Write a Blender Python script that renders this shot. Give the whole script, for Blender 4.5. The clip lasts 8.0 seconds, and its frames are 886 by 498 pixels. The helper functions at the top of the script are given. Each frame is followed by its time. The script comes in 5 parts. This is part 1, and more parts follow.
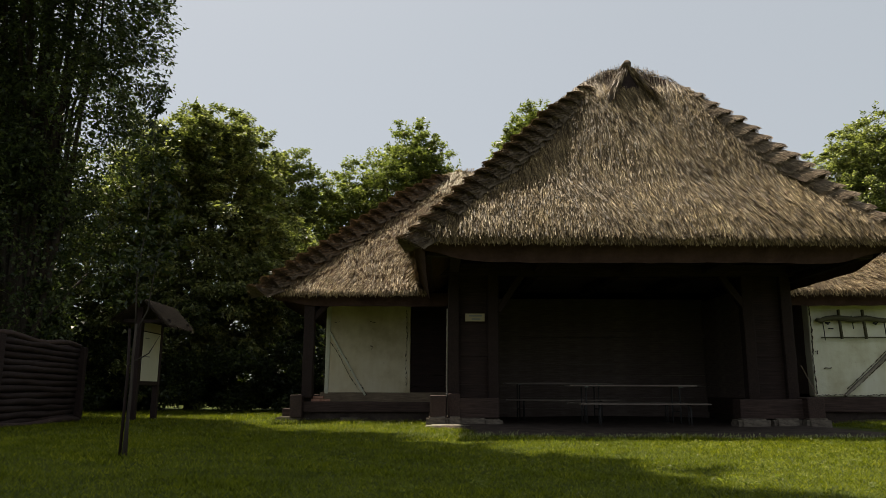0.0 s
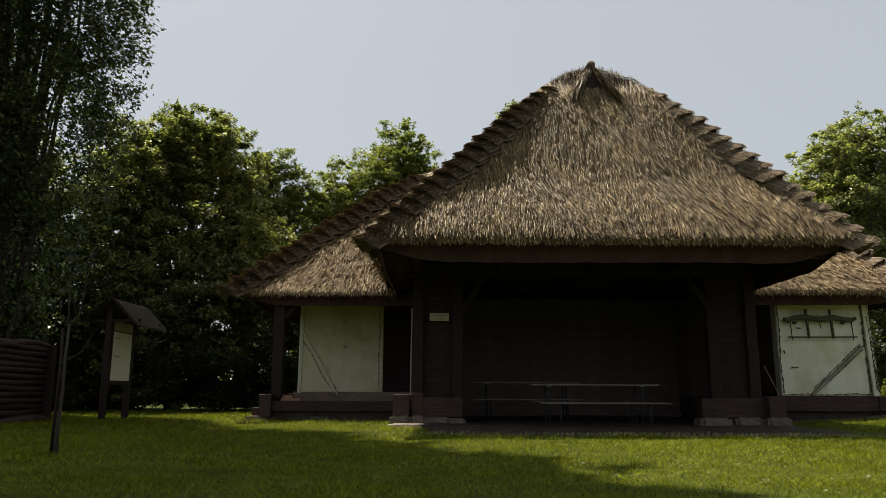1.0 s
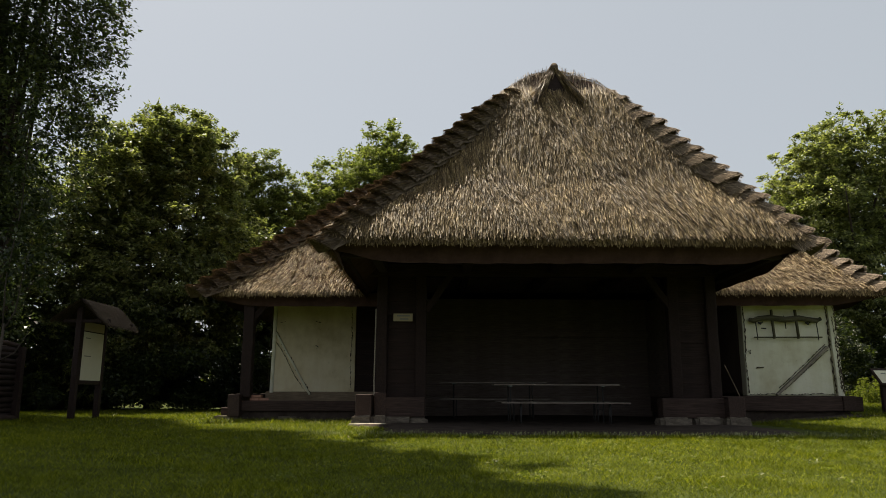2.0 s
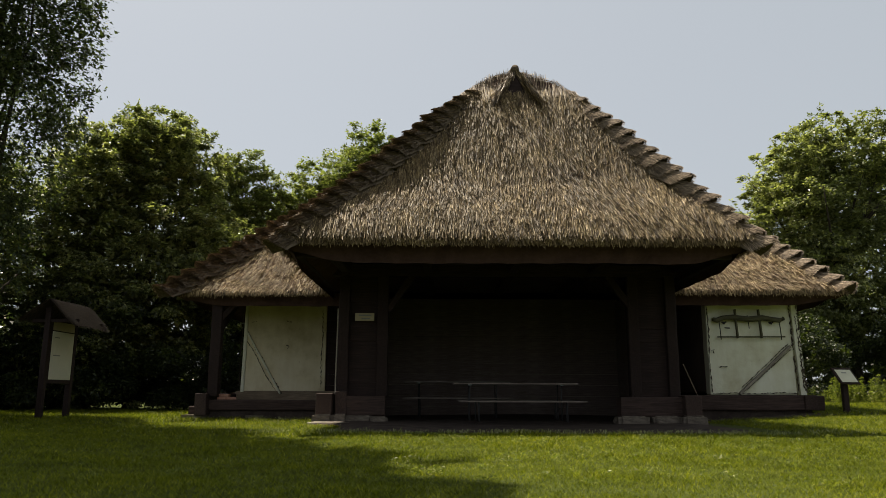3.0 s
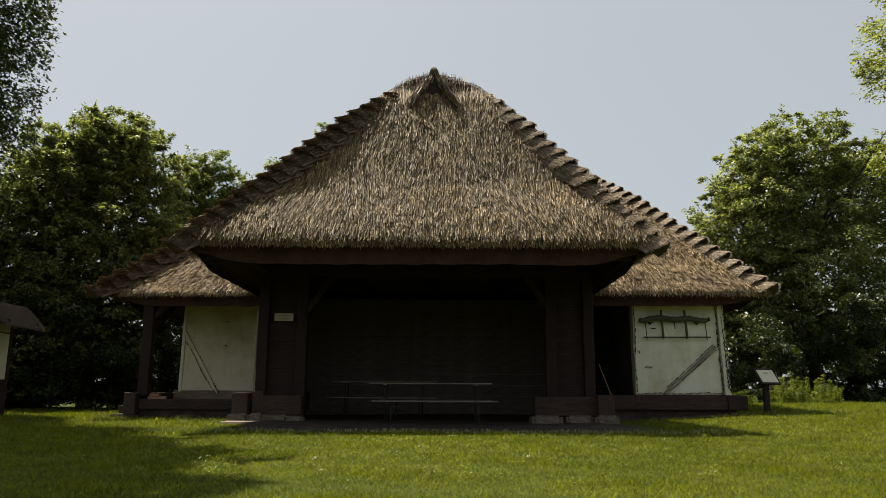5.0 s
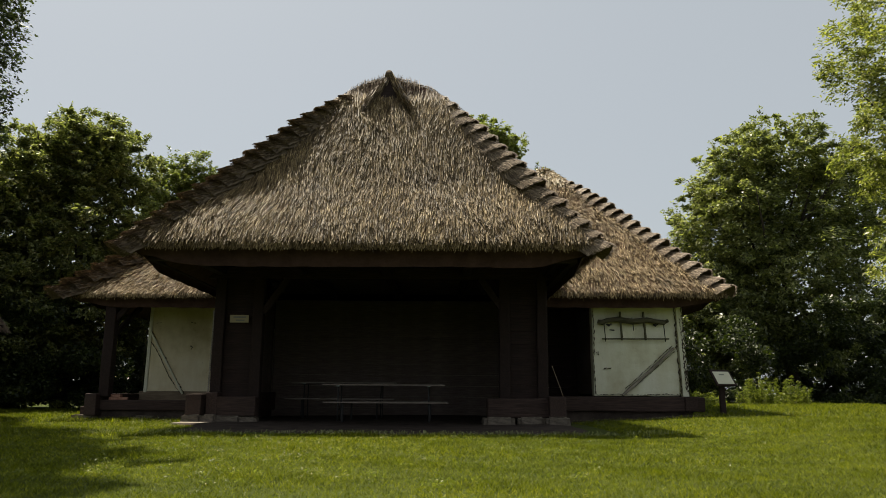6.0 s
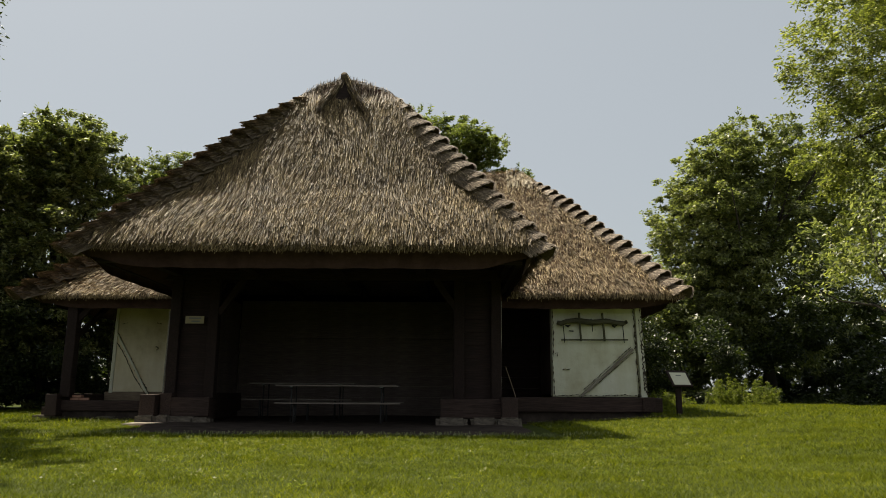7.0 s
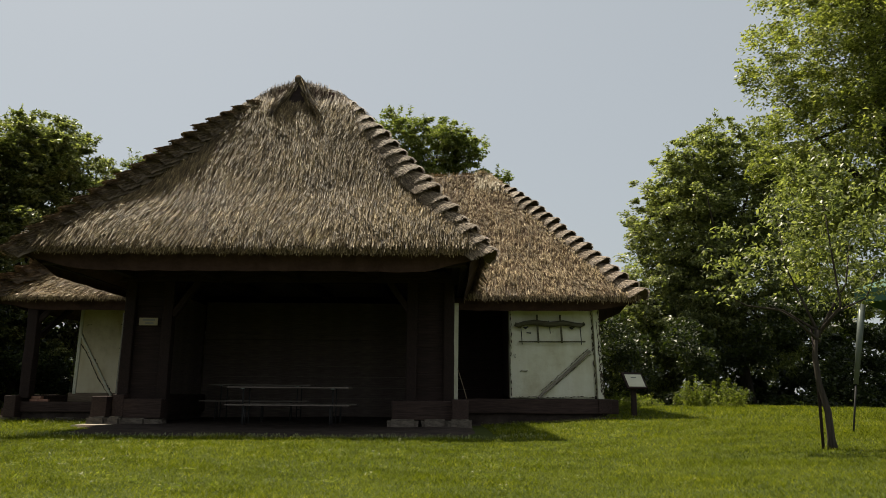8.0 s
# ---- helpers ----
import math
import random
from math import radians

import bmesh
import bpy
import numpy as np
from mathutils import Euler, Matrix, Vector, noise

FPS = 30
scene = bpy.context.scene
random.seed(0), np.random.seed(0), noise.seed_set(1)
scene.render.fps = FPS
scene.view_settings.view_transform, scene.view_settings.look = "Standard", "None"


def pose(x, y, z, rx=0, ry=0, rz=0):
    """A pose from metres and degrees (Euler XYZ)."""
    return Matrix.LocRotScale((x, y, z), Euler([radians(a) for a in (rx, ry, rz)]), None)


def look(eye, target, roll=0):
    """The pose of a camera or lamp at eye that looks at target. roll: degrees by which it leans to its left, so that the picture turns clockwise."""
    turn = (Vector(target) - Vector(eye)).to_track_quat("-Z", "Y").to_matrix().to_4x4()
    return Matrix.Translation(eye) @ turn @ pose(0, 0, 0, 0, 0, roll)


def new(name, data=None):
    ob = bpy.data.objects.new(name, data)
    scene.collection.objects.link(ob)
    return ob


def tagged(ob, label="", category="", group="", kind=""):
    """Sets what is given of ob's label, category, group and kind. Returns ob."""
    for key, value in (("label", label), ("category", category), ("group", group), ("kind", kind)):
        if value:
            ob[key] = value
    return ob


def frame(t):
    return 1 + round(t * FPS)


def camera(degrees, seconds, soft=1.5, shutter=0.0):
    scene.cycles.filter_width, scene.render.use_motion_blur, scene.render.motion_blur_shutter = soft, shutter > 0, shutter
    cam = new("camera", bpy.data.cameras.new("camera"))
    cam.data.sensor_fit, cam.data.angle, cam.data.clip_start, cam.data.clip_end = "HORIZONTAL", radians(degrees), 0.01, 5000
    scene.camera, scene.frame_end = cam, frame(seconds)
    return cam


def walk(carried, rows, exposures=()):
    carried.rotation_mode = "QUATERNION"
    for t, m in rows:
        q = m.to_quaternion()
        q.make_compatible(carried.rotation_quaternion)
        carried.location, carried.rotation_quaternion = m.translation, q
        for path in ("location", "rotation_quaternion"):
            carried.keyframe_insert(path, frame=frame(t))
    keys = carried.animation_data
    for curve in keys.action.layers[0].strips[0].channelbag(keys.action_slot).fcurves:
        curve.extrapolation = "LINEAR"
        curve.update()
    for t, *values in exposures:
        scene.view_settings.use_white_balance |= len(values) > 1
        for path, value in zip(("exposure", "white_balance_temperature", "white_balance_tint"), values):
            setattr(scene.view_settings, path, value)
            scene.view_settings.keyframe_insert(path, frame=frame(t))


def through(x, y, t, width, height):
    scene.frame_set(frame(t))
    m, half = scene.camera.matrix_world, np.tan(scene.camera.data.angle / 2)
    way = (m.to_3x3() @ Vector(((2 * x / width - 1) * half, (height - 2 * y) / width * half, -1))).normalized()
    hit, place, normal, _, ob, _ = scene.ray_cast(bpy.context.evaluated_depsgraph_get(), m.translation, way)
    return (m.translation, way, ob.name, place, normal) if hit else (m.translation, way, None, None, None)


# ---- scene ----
# ---------------------------------------------------------------- camera
cam = camera(63.0, 8.0, soft=0.75)
METRES, EYE, TILT, LEAN, TURN = 7.4, 0.7, 0.0, 0.0, 0.0
ROWS = [
    (0.0, 0.0, 0.0, 0.0, -0.05, 11.23, -0.23),
    (0.5, 0.048, -0.0044, -0.0008, -0.05, 11.24, -0.22),
    (1.0, 0.1047, -0.0097, -0.0017, -0.04, 11.23, -0.22),
    (1.5, 0.1571, -0.0161, -0.0008, -0.06, 11.22, -0.22),
    (3.0, 0.3267, -0.0433, -0.0061, -0.08, 11.27, -0.23),
    (3.5, 0.3858, -0.0488, -0.0065, -0.06, 11.27, -0.24),
    (4.0, 0.4492, -0.0551, -0.0074, -0.05, 11.26, -0.25),
    (4.5, 0.5094, -0.0581, -0.007, -0.03, 11.26, -0.27),
    (6.0, 0.7135, -0.0747, -0.0004, -0.01, 11.25, -0.35),
    (6.5, 0.7803, -0.081, 0.0014, -0.0, 11.25, -0.37),
    (7.0, 0.8528, -0.0846, 0.0024, 0.01, 11.26, -0.37),
    (7.5, 0.9209, -0.0895, 0.0051, -0.02, 11.27, -0.4),
    (8.0, 0.9944, -0.0945, 0.0087, -0.06, 11.26, -0.42),
]
EXPOSURE = 1.25
walk(cam, [(t, pose(0, 0, EYE, TILT, LEAN, TURN) @ pose(METRES * x, METRES * y, METRES * z, 90 + pitch, roll, yaw)) for t, x, y, z, yaw, pitch, roll in ROWS],
     [(0.0, EXPOSURE + 0.04, 6700, 10), (4.5, EXPOSURE + 0.04, 6700, 10), (6.5, EXPOSURE - 0.06, 6700, 8), (8.0, EXPOSURE - 0.1, 6700, 8)])

# ---------------------------------------------------------------- light
SUN_FROM = Vector((-0.31, 0.36, 1.0)).normalized()
world = bpy.data.worlds.new("world")
scene.world = world
world.use_nodes = True
wn = world.node_tree
bg = wn.nodes["Background"]
sky = wn.nodes.new("ShaderNodeTexSky")
sky.sky_type = "NISHITA"
sky.sun_disc = False
sky.sun_elevation = math.asin(SUN_FROM.z)
sky.sun_rotation = math.atan2(SUN_FROM.x, SUN_FROM.y)
sky.dust_density = 3.5
sky.air_density = 1.0
sky.ozone_density = 1.2
sky.altitude = 150
haze = wn.nodes.new("ShaderNodeMix")
haze.data_type = "RGBA"
haze.inputs[0].default_value = 0.8
haze.inputs[7].default_value = (2.83, 3.02, 3.12, 1)
wn.links.new(sky.outputs[0], haze.inputs[6])
wn.links.new(haze.outputs[2], bg.inputs[0])
bg.inputs[1].default_value = 0.075
sun = new("sun", bpy.data.lights.new("sun", "SUN"))
sun.data.energy = 3.3
sun.data.angle = radians(0.53)
sun.data.color = (1.0, 0.91, 0.76)
sun.matrix_world = look(SUN_FROM * 60, (0, 0, 0))


# ---------------------------------------------------------------- materials
def material(name, build):
    m = bpy.data.materials.new(name)
    m.use_nodes = True
    nt = m.node_tree
    nt.nodes.clear()
    out = nt.nodes.new("ShaderNodeOutputMaterial")
    build(nt, out)
    return m


def node(nt, kind, **kw):
    n = nt.nodes.new(kind)
    for k, v in kw.items():
        n.inputs[k.replace("_", " ")].default_value = v
    return n


def ramp(nt, fac, stops):
    r = nt.nodes.new("ShaderNodeValToRGB")
    while len(r.color_ramp.elements) < len(stops):
        r.color_ramp.elements.new(0.5)
    for e, (p, c) in zip(r.color_ramp.elements, stops):
        e.position, e.color = p, (*c, 1)
    nt.links.new(fac, r.inputs[0])
    return r.outputs[0]


def noise_fac(nt, scale, stretch=(1, 1, 1), detail=5, coords="Object", rough=0.6):
    tc = nt.nodes.new("ShaderNodeTexCoord")
    mp = nt.nodes.new("ShaderNodeMapping")
    mp.inputs["Scale"].default_value = stretch
    n = node(nt, "ShaderNodeTexNoise", Scale=scale, Detail=detail, Roughness=rough)
    nt.links.new(tc.outputs[coords], mp.inputs[0])
    nt.links.new(mp.outputs[0], n.inputs["Vector"])
    return n.outputs["Fac"]


def mix(nt, kind, fac, a, b):
    n = nt.nodes.new("ShaderNodeMix")
    n.data_type, n.blend_type = "RGBA", kind
    if isinstance(fac, float):
        n.inputs[0].default_value = fac
    else:
        nt.links.new(fac, n.inputs[0])
    for s, v in ((6, a), (7, b)):
        if isinstance(v, tuple):
            n.inputs[s].default_value = (*v, 1)
        else:
            nt.links.new(v, n.inputs[s])
    return n.outputs[2]


def surface(nt, out, colour, rough=0.8, bump=None, dist=0.01, spec=0.3, metal=0.0):
    p = node(nt, "ShaderNodeBsdfPrincipled", Roughness=rough, Metallic=metal)
    p.inputs["Specular IOR Level"].default_value = spec
    if isinstance(colour, tuple):
        p.inputs["Base Color"].default_value = (*colour, 1)
    else:
        nt.links.new(colour, p.inputs["Base Color"])
    if bump is not None:
        b = node(nt, "ShaderNodeBump", Strength=0.7, Distance=dist)
        nt.links.new(bump, b.inputs["Height"])
        nt.links.new(b.outputs[0], p.inputs["Normal"])
    nt.links.new(p.outputs[0], out.inputs[0])
    return p


def wood(name, dark, light, along=0, rough=0.8):
    """Sawn or hewn timber: long grain along one local axis, blotches over it."""
    def build(nt, out):
        st = [14, 14, 14]
        st[along] = 1.0
        g = noise_fac(nt, 3.0, tuple(st), 8)
        blot = noise_fac(nt, 1.3, detail=4)
        c = ramp(nt, g, [(0.3, dark), (0.7, light)])
        c2 = mix(nt, "MULTIPLY", 0.6, c, ramp(nt, blot, [(0.3, (0.5, 0.48, 0.45)), (0.7, (1, 1, 1))]))
        surface(nt, out, c2, rough, g, 0.012, 0.25)
    return material(name, build)


def leaf(name, a, b, c, gloss=0.35, through=0.35, patch=0.25):
    def build(nt, out):
        geo = nt.nodes.new("ShaderNodeNewGeometry")
        col = ramp(nt, geo.outputs["Random Per Island"], [(0.0, a), (0.55, b), (1.0, c)])
        big = noise_fac(nt, 0.35, detail=3)
        col = mix(nt, "MULTIPLY", 0.6, col, ramp(nt, big, [(0.35, (0.6, 0.65, 0.6)), (0.65, (1.1, 1.08, 0.95))]))
        fine = noise_fac(nt, 2.2, detail=4)
        col = mix(nt, "MULTIPLY", patch, col, ramp(nt, fine, [(0.35, (0.55, 0.6, 0.55)), (0.65, (1.15, 1.1, 0.95))]))
        p = node(nt, "ShaderNodeBsdfPrincipled", Roughness=0.42)
        p.inputs["Specular IOR Level"].default_value = gloss
        nt.links.new(col, p.inputs["Base Color"])
        tr = nt.nodes.new("ShaderNodeBsdfTranslucent")
        bright = mix(nt, "MULTIPLY", 1.0, col, (1.35, 1.5, 0.7))
        nt.links.new(bright, tr.inputs[0])
        m = nt.nodes.new("ShaderNodeMixShader")
        m.inputs[0].default_value = through
        nt.links.new(p.outputs[0], m.inputs[1])
        nt.links.new(tr.outputs[0], m.inputs[2])
        nt.links.new(m.outputs[0], out.inputs[0])
    return material(name, build)


def straw(name, stops, mottled=0.75):
    def build(nt, out):
        geo = nt.nodes.new("ShaderNodeNewGeometry")
        col = ramp(nt, geo.outputs["Random Per Island"], stops)
        blot = noise_fac(nt, 0.9, detail=6, rough=0.7)
        small = noise_fac(nt, 3.5, (1, 1, 0.5), 4)
        col = mix(nt, "MULTIPLY", mottled, col, ramp(nt, small, [(0.35, (0.5, 0.46, 0.42)), (0.6, (1.1, 1.08, 1.05))]))
        col = mix(nt, "MULTIPLY", mottled, col, ramp(nt, blot, [(0.33, (0.42, 0.38, 0.35)), (0.5, (0.85, 0.8, 0.75)), (0.68, (1.15, 1.1, 1.0))]))
        streak = noise_fac(nt, 11.0, (1, 1, 0.22), 3)
        col = mix(nt, "MULTIPLY", mottled, col, ramp(nt, streak, [(0.36, (0.62, 0.58, 0.54)), (0.58, (1.15, 1.15, 1.13))]))
        surface(nt, out, col, 0.6, spec=0.3)
    return material(name, build)


def thatch_base(name):
    def build(nt, out):
        g = noise_fac(nt, 5.0, (6, 6, 1), 6)
        surface(nt, out, ramp(nt, g, [(0.3, (0.1, 0.065, 0.045)), (0.7, (0.26, 0.18, 0.12))]), 0.9, g, 0.05, 0.1)
    return material(name, build)


def plaster(name, low=(0.52, 0.45, 0.29), mid=(0.74, 0.69, 0.54), high=(0.82, 0.79, 0.69)):
    def build(nt, out):
        big = noise_fac(nt, 1.1, detail=6)
        fine = noise_fac(nt, 9.0, detail=6)
        run = noise_fac(nt, 2.2, (3, 3, 0.5), 5)
        c = ramp(nt, big, [(0.25, low), (0.5, mid), (0.75, high)])
        c = mix(nt, "MULTIPLY", 0.18, c, ramp(nt, run, [(0.35, (0.7, 0.62, 0.48)), (0.6, (1, 1, 1))]))
        c = mix(nt, "MULTIPLY", 0.5, c, ramp(nt, fine, [(0.24, (0.55, 0.48, 0.38)), (0.36, (1, 1, 1))]))
        surface(nt, out, c, 0.9, fine, 0.012, 0.15)
    return material(name, build)


def earth(name, dark, light, scale=2.0):
    def build(nt, out):
        n = noise_fac(nt, scale, detail=8, rough=0.7)
        surface(nt, out, ramp(nt, n, [(0.3, dark), (0.7, light)]), 0.95, n, 0.03, 0.1)
    return material(name, build)


def plain(name, colour, rough=0.6, metal=0.0, vary=0.25):
    def build(nt, out):
        n = noise_fac(nt, 6.0, detail=5)
        lo = tuple(v * (1 - vary) for v in colour)
        surface(nt, out, ramp(nt, n, [(0.3, lo), (0.7, colour)]), rough, n, 0.002, 0.3, metal)
    return material(name, build)


M_TURF = earth("turf", (0.03, 0.042, 0.007), (0.07, 0.085, 0.015), 1.6)
M_EARTH = earth("trodden_earth", (0.03, 0.023, 0.02), (0.088, 0.068, 0.056), 3.0)
M_GRASS = leaf("grass", (0.042, 0.057, 0.003), (0.122, 0.142, 0.006), (0.37, 0.375, 0.045), 0.07, 0.42, 0.75)
M_SEED = leaf("seed_heads", (0.22, 0.24, 0.1), (0.32, 0.33, 0.17), (0.45, 0.45, 0.3), 0.2, 0.3)
M_LEAF = leaf("leaf_deep", (0.06, 0.075, 0.03), (0.19, 0.205, 0.09), (0.46, 0.46, 0.23), 0.5, 0.46)
# near-black leaves: the shade below and behind the trees is put into this colour
M_LEAF_SHADED = leaf("leaf_shaded", (0.01, 0.018, 0.006), (0.03, 0.042, 0.013), (0.09, 0.11, 0.03), 0.4, 0.3)
M_LEAF_LIGHT = leaf("leaf_fresh", (0.085, 0.105, 0.02), (0.16, 0.185, 0.036), (0.28, 0.29, 0.07), 0.3, 0.5)
M_LEAF_WALNUT = leaf("leaf_walnut", (0.08, 0.095, 0.03), (0.2, 0.215, 0.065), (0.44, 0.43, 0.16), 0.5, 0.5)
M_LEAF_GREY = leaf("leaf_poplar", (0.025, 0.036, 0.018), (0.06, 0.08, 0.038), (0.15, 0.18, 0.07))
M_BARK = wood("bark", (0.025, 0.02, 0.016), (0.085, 0.068, 0.055), 2, 0.95)
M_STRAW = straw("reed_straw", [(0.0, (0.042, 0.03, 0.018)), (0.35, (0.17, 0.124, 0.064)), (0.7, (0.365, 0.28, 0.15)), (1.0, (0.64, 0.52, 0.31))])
# lighter copy of the reed straw: sun on the shallower long roof, painted in
M_STRAW_SUNLIT = straw("sunlit_reed_straw", [(0.0, (0.1, 0.075, 0.042)), (0.35, (0.28, 0.215, 0.12)), (0.7, (0.48, 0.38, 0.22)), (1.0, (0.74, 0.62, 0.41))])
M_LEAF_BRIGHT = leaf("leaf_young", (0.085, 0.105, 0.036), (0.17, 0.19, 0.07), (0.31, 0.325, 0.13), 0.35, 0.5)
M_STRAW_PALE = straw("fresh_straw", [(0.0, (0.4, 0.33, 0.22)), (1.0, (0.8, 0.72, 0.55))], 0.3)
M_STRAW_DARK = straw("weathered_straw", [(0.0, (0.07, 0.052, 0.04)), (0.6, (0.25, 0.195, 0.14)), (1.0, (0.52, 0.43, 0.32))])
M_SADDLE = wood("saddle_straw", (0.06, 0.044, 0.031), (0.2, 0.155, 0.11), 0, 0.95)
M_THATCH = thatch_base("thatch_bed")
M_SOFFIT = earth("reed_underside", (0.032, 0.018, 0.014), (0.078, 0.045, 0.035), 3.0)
M_BEAM = wood("dark_timber", (0.014, 0.008, 0.007), (0.046, 0.027, 0.023), 0)
M_POST = wood("dark_post", (0.014, 0.008, 0.007), (0.042, 0.025, 0.021), 2)
M_SILL_PALE = wood("whitened_sill", (0.17, 0.125, 0.085), (0.34, 0.26, 0.18), 0)
M_SILL = wood("hewn_sill", (0.028, 0.0175, 0.0145), (0.084, 0.053, 0.044), 0)
M_INNER = wood("grey_inner_timber", (0.12, 0.092, 0.083), (0.23, 0.183, 0.165), 0)
M_YOKE = wood("weathered_yoke", (0.05, 0.048, 0.026), (0.15, 0.14, 0.085), 0)
M_GREY_WOOD = wood("grey_weathered_wood", (0.12, 0.1, 0.08), (0.42, 0.38, 0.31), 0)
M_GREY_POST = wood("grey_weathered_post", (0.16, 0.14, 0.11), (0.45, 0.41, 0.34), 2)
M_BENCH = wood("bench_plank", (0.12, 0.095, 0.08), (0.25, 0.21, 0.18), 0, 0.45)
M_PLASTER = plaster("limewash", (0.5, 0.46, 0.31), (0.68, 0.67, 0.53), (0.76, 0.75, 0.65))
M_OCHRE = plaster("yellowed_limewash", (0.5, 0.41, 0.23), (0.74, 0.65, 0.44), (0.82, 0.75, 0.57))
M_CRACK = plain("crack_dirt", (0.09, 0.07, 0.05), 0.95, 0, 0.6)
M_STONE = earth("field_stone", (0.07, 0.058, 0.047), (0.22, 0.185, 0.15), 5.0)
M_FLAG = earth("pale_flagstone", (0.34, 0.3, 0.24), (0.56, 0.5, 0.41), 5.0)
M_IRON = plain("dark_iron", (0.03, 0.028, 0.028), 0.75, 0.0)
M_PAPER = plain("printed_panel", (0.6, 0.58, 0.46), 0.45, 0, 0.06)
M_INK = plain("faded_ink", (0.22, 0.22, 0.2), 0.7)
M_PLATE = plain("cream_plate", (0.36, 0.3, 0.18), 0.5, 0, 0.1)
M_CANVAS = plain("green_canvas", (0.06, 0.125, 0.09), 0.7, 0, 0.15)
M_POLE = plain("painted_tube", (0.14, 0.16, 0.14), 0.4, 0.3)
M_BRICK = earth("old_brick", (0.22, 0.1, 0.07), (0.4, 0.23, 0.17), 6.0)


# ---------------------------------------------------------------- helpers
def finish(ob, mat, parent, label):
    if mat:
        ob.data.materials.append(mat)
    if parent:
        ob.parent = parent
    if label:
        ob["label"] = label
    return ob


def part(name, bm, mat, parent=None, label=""):
    me = bpy.data.meshes.new(name)
    bm.to_mesh(me)
    bm.free()
    return finish(new(name, me), mat, parent, label)


def raw(name, verts, faces, mat, parent=None, label="", smooth=False):
    """A mesh from number arrays: verts (n,3), faces (m,k)."""
    verts, faces = np.asarray(verts, np.float32), np.asarray(faces, np.int32)
    me = bpy.data.meshes.new(name)
    k = faces.shape[1]
    me.vertices.add(len(verts))
    me.vertices.foreach_set("co", verts.ravel())
    me.loops.add(faces.size)
    me.loops.foreach_set("vertex_index", faces.ravel())
    me.polygons.add(len(faces))
    me.polygons.foreach_set("loop_start", np.arange(0, faces.size, k, dtype=np.int32))
    me.polygons.foreach_set("loop_total", np.full(len(faces), k, np.int32))
    if smooth:
        me.polygons.foreach_set("use_smooth", np.ones(len(faces), bool))
    me.update(calc_edges=True)
    me.validate()
    return finish(new(name, me), mat, parent, label)


def empty(name, place, label, category, group="", kind="", rz=0.0):
    e = new(name)
    e.matrix_world = pose(*place, 0, 0, rz)
    e.empty_display_size = 0.2
    return tagged(e, label, category, group, kind)


def box(bm, lo, hi, bevel=0.012, m=None):
    lo, hi = Vector(lo), Vector(hi)
    r = bmesh.ops.create_cube(bm, size=1.0, matrix=Matrix.LocRotScale((lo + hi) / 2, None, hi - lo))
    vs = r["verts"]
    if bevel:
        es = list({e for v in vs for e in v.link_edges})
        r2 = bmesh.ops.bevel(bm, geom=es, offset=bevel, segments=2, affect="EDGES", profile=0.6)
        vs = list({v for f in r2["faces"] for v in f.verts} | {v for v in vs if v.is_valid})
    if m:
        bmesh.ops.transform(bm, matrix=m, verts=vs)
    return vs


def beam(a, b, w, h, bevel=0.015, rough=0.0, up=(0, 0, 1), cuts=6):
    """A squared timber from a to b with a hewn, slightly uneven surface; local x runs along it."""
    a, b = Vector(a), Vector(b)
    x = (b - a).normalized()
    y = Vector(up).cross(x)
    y = y.normalized() if y.length > 1e-4 else Vector((0, 1, 0))
    z = x.cross(y)
    n = (b - a).length
    bm = bmesh.new()
    box(bm, (-n / 2, -w / 2, -h / 2), (n / 2, w / 2, h / 2), bevel)
    if rough:
        for i in range(1, cuts):
            p = -n / 2 + n * i / cuts
            bmesh.ops.bisect_plane(bm, geom=bm.verts[:] + bm.edges[:] + bm.faces[:], plane_co=(p, 0, 0), plane_no=(1, 0, 0))
        for v in bm.verts:
            q = v.co * 2.3 + a
            v.co += Vector((0.3 * noise.noise(q), noise.noise(q + Vector((9, 0, 0))), noise.noise(q + Vector((0, 9, 0))))) * rough
    m = Matrix((x, y, z)).transposed().to_4x4()
    m.translation = (a + b) / 2
    return bm, m


def timber(name, a, b, w, h, mat, parent, label="", rough=0.012, bevel=0.015, up=(0, 0, 1)):
    bm, m = beam(a, b, w, h, bevel, rough, up)
    ob = part(name, bm, mat, None, label)
    if parent:
        ob.parent = parent
        ob.matrix_parent_inverse = parent.matrix_world.inverted()
    ob.matrix_world = m
    return ob


def tube_arrays(points, radii, sides=8):
    """Rings along a line of points: verts and quads."""
    pts = [Vector(p) for p in points]
    verts, faces = [], []
    side = Vector((1, 0, 0))
    for i, p in enumerate(pts):
        d = (pts[min(i + 1, len(pts) - 1)] - pts[max(i - 1, 0)]).normalized()
        u = d.cross(side if abs(d.x) < 0.9 else Vector((0, 1, 0))).normalized()
        w = d.cross(u)
        for k in range(sides):
            a = 2 * math.pi * k / sides
            verts.append(p + (u * math.cos(a) + w * math.sin(a)) * radii[i])
    for i in range(len(pts) - 1):
        for k in range(sides):
            k2 = (k + 1) % sides
            faces.append((i * sides + k, i * sides + k2, (i + 1) * sides + k2, (i + 1) * sides + k))
    return verts, faces


def tube(name, points, radii, mat, parent=None, label="", sides=8):
    v, f = tube_arrays(points, radii, sides)
    n = len(v)
    me = bpy.data.meshes.new(name)
    me.from_pydata([tuple(q) for q in v], [], f + [tuple(range(sides))[::-1], tuple(range(n - sides, n))])
    for p in me.polygons:
        p.use_smooth = True
    return finish(new(name, me), mat, parent, label)


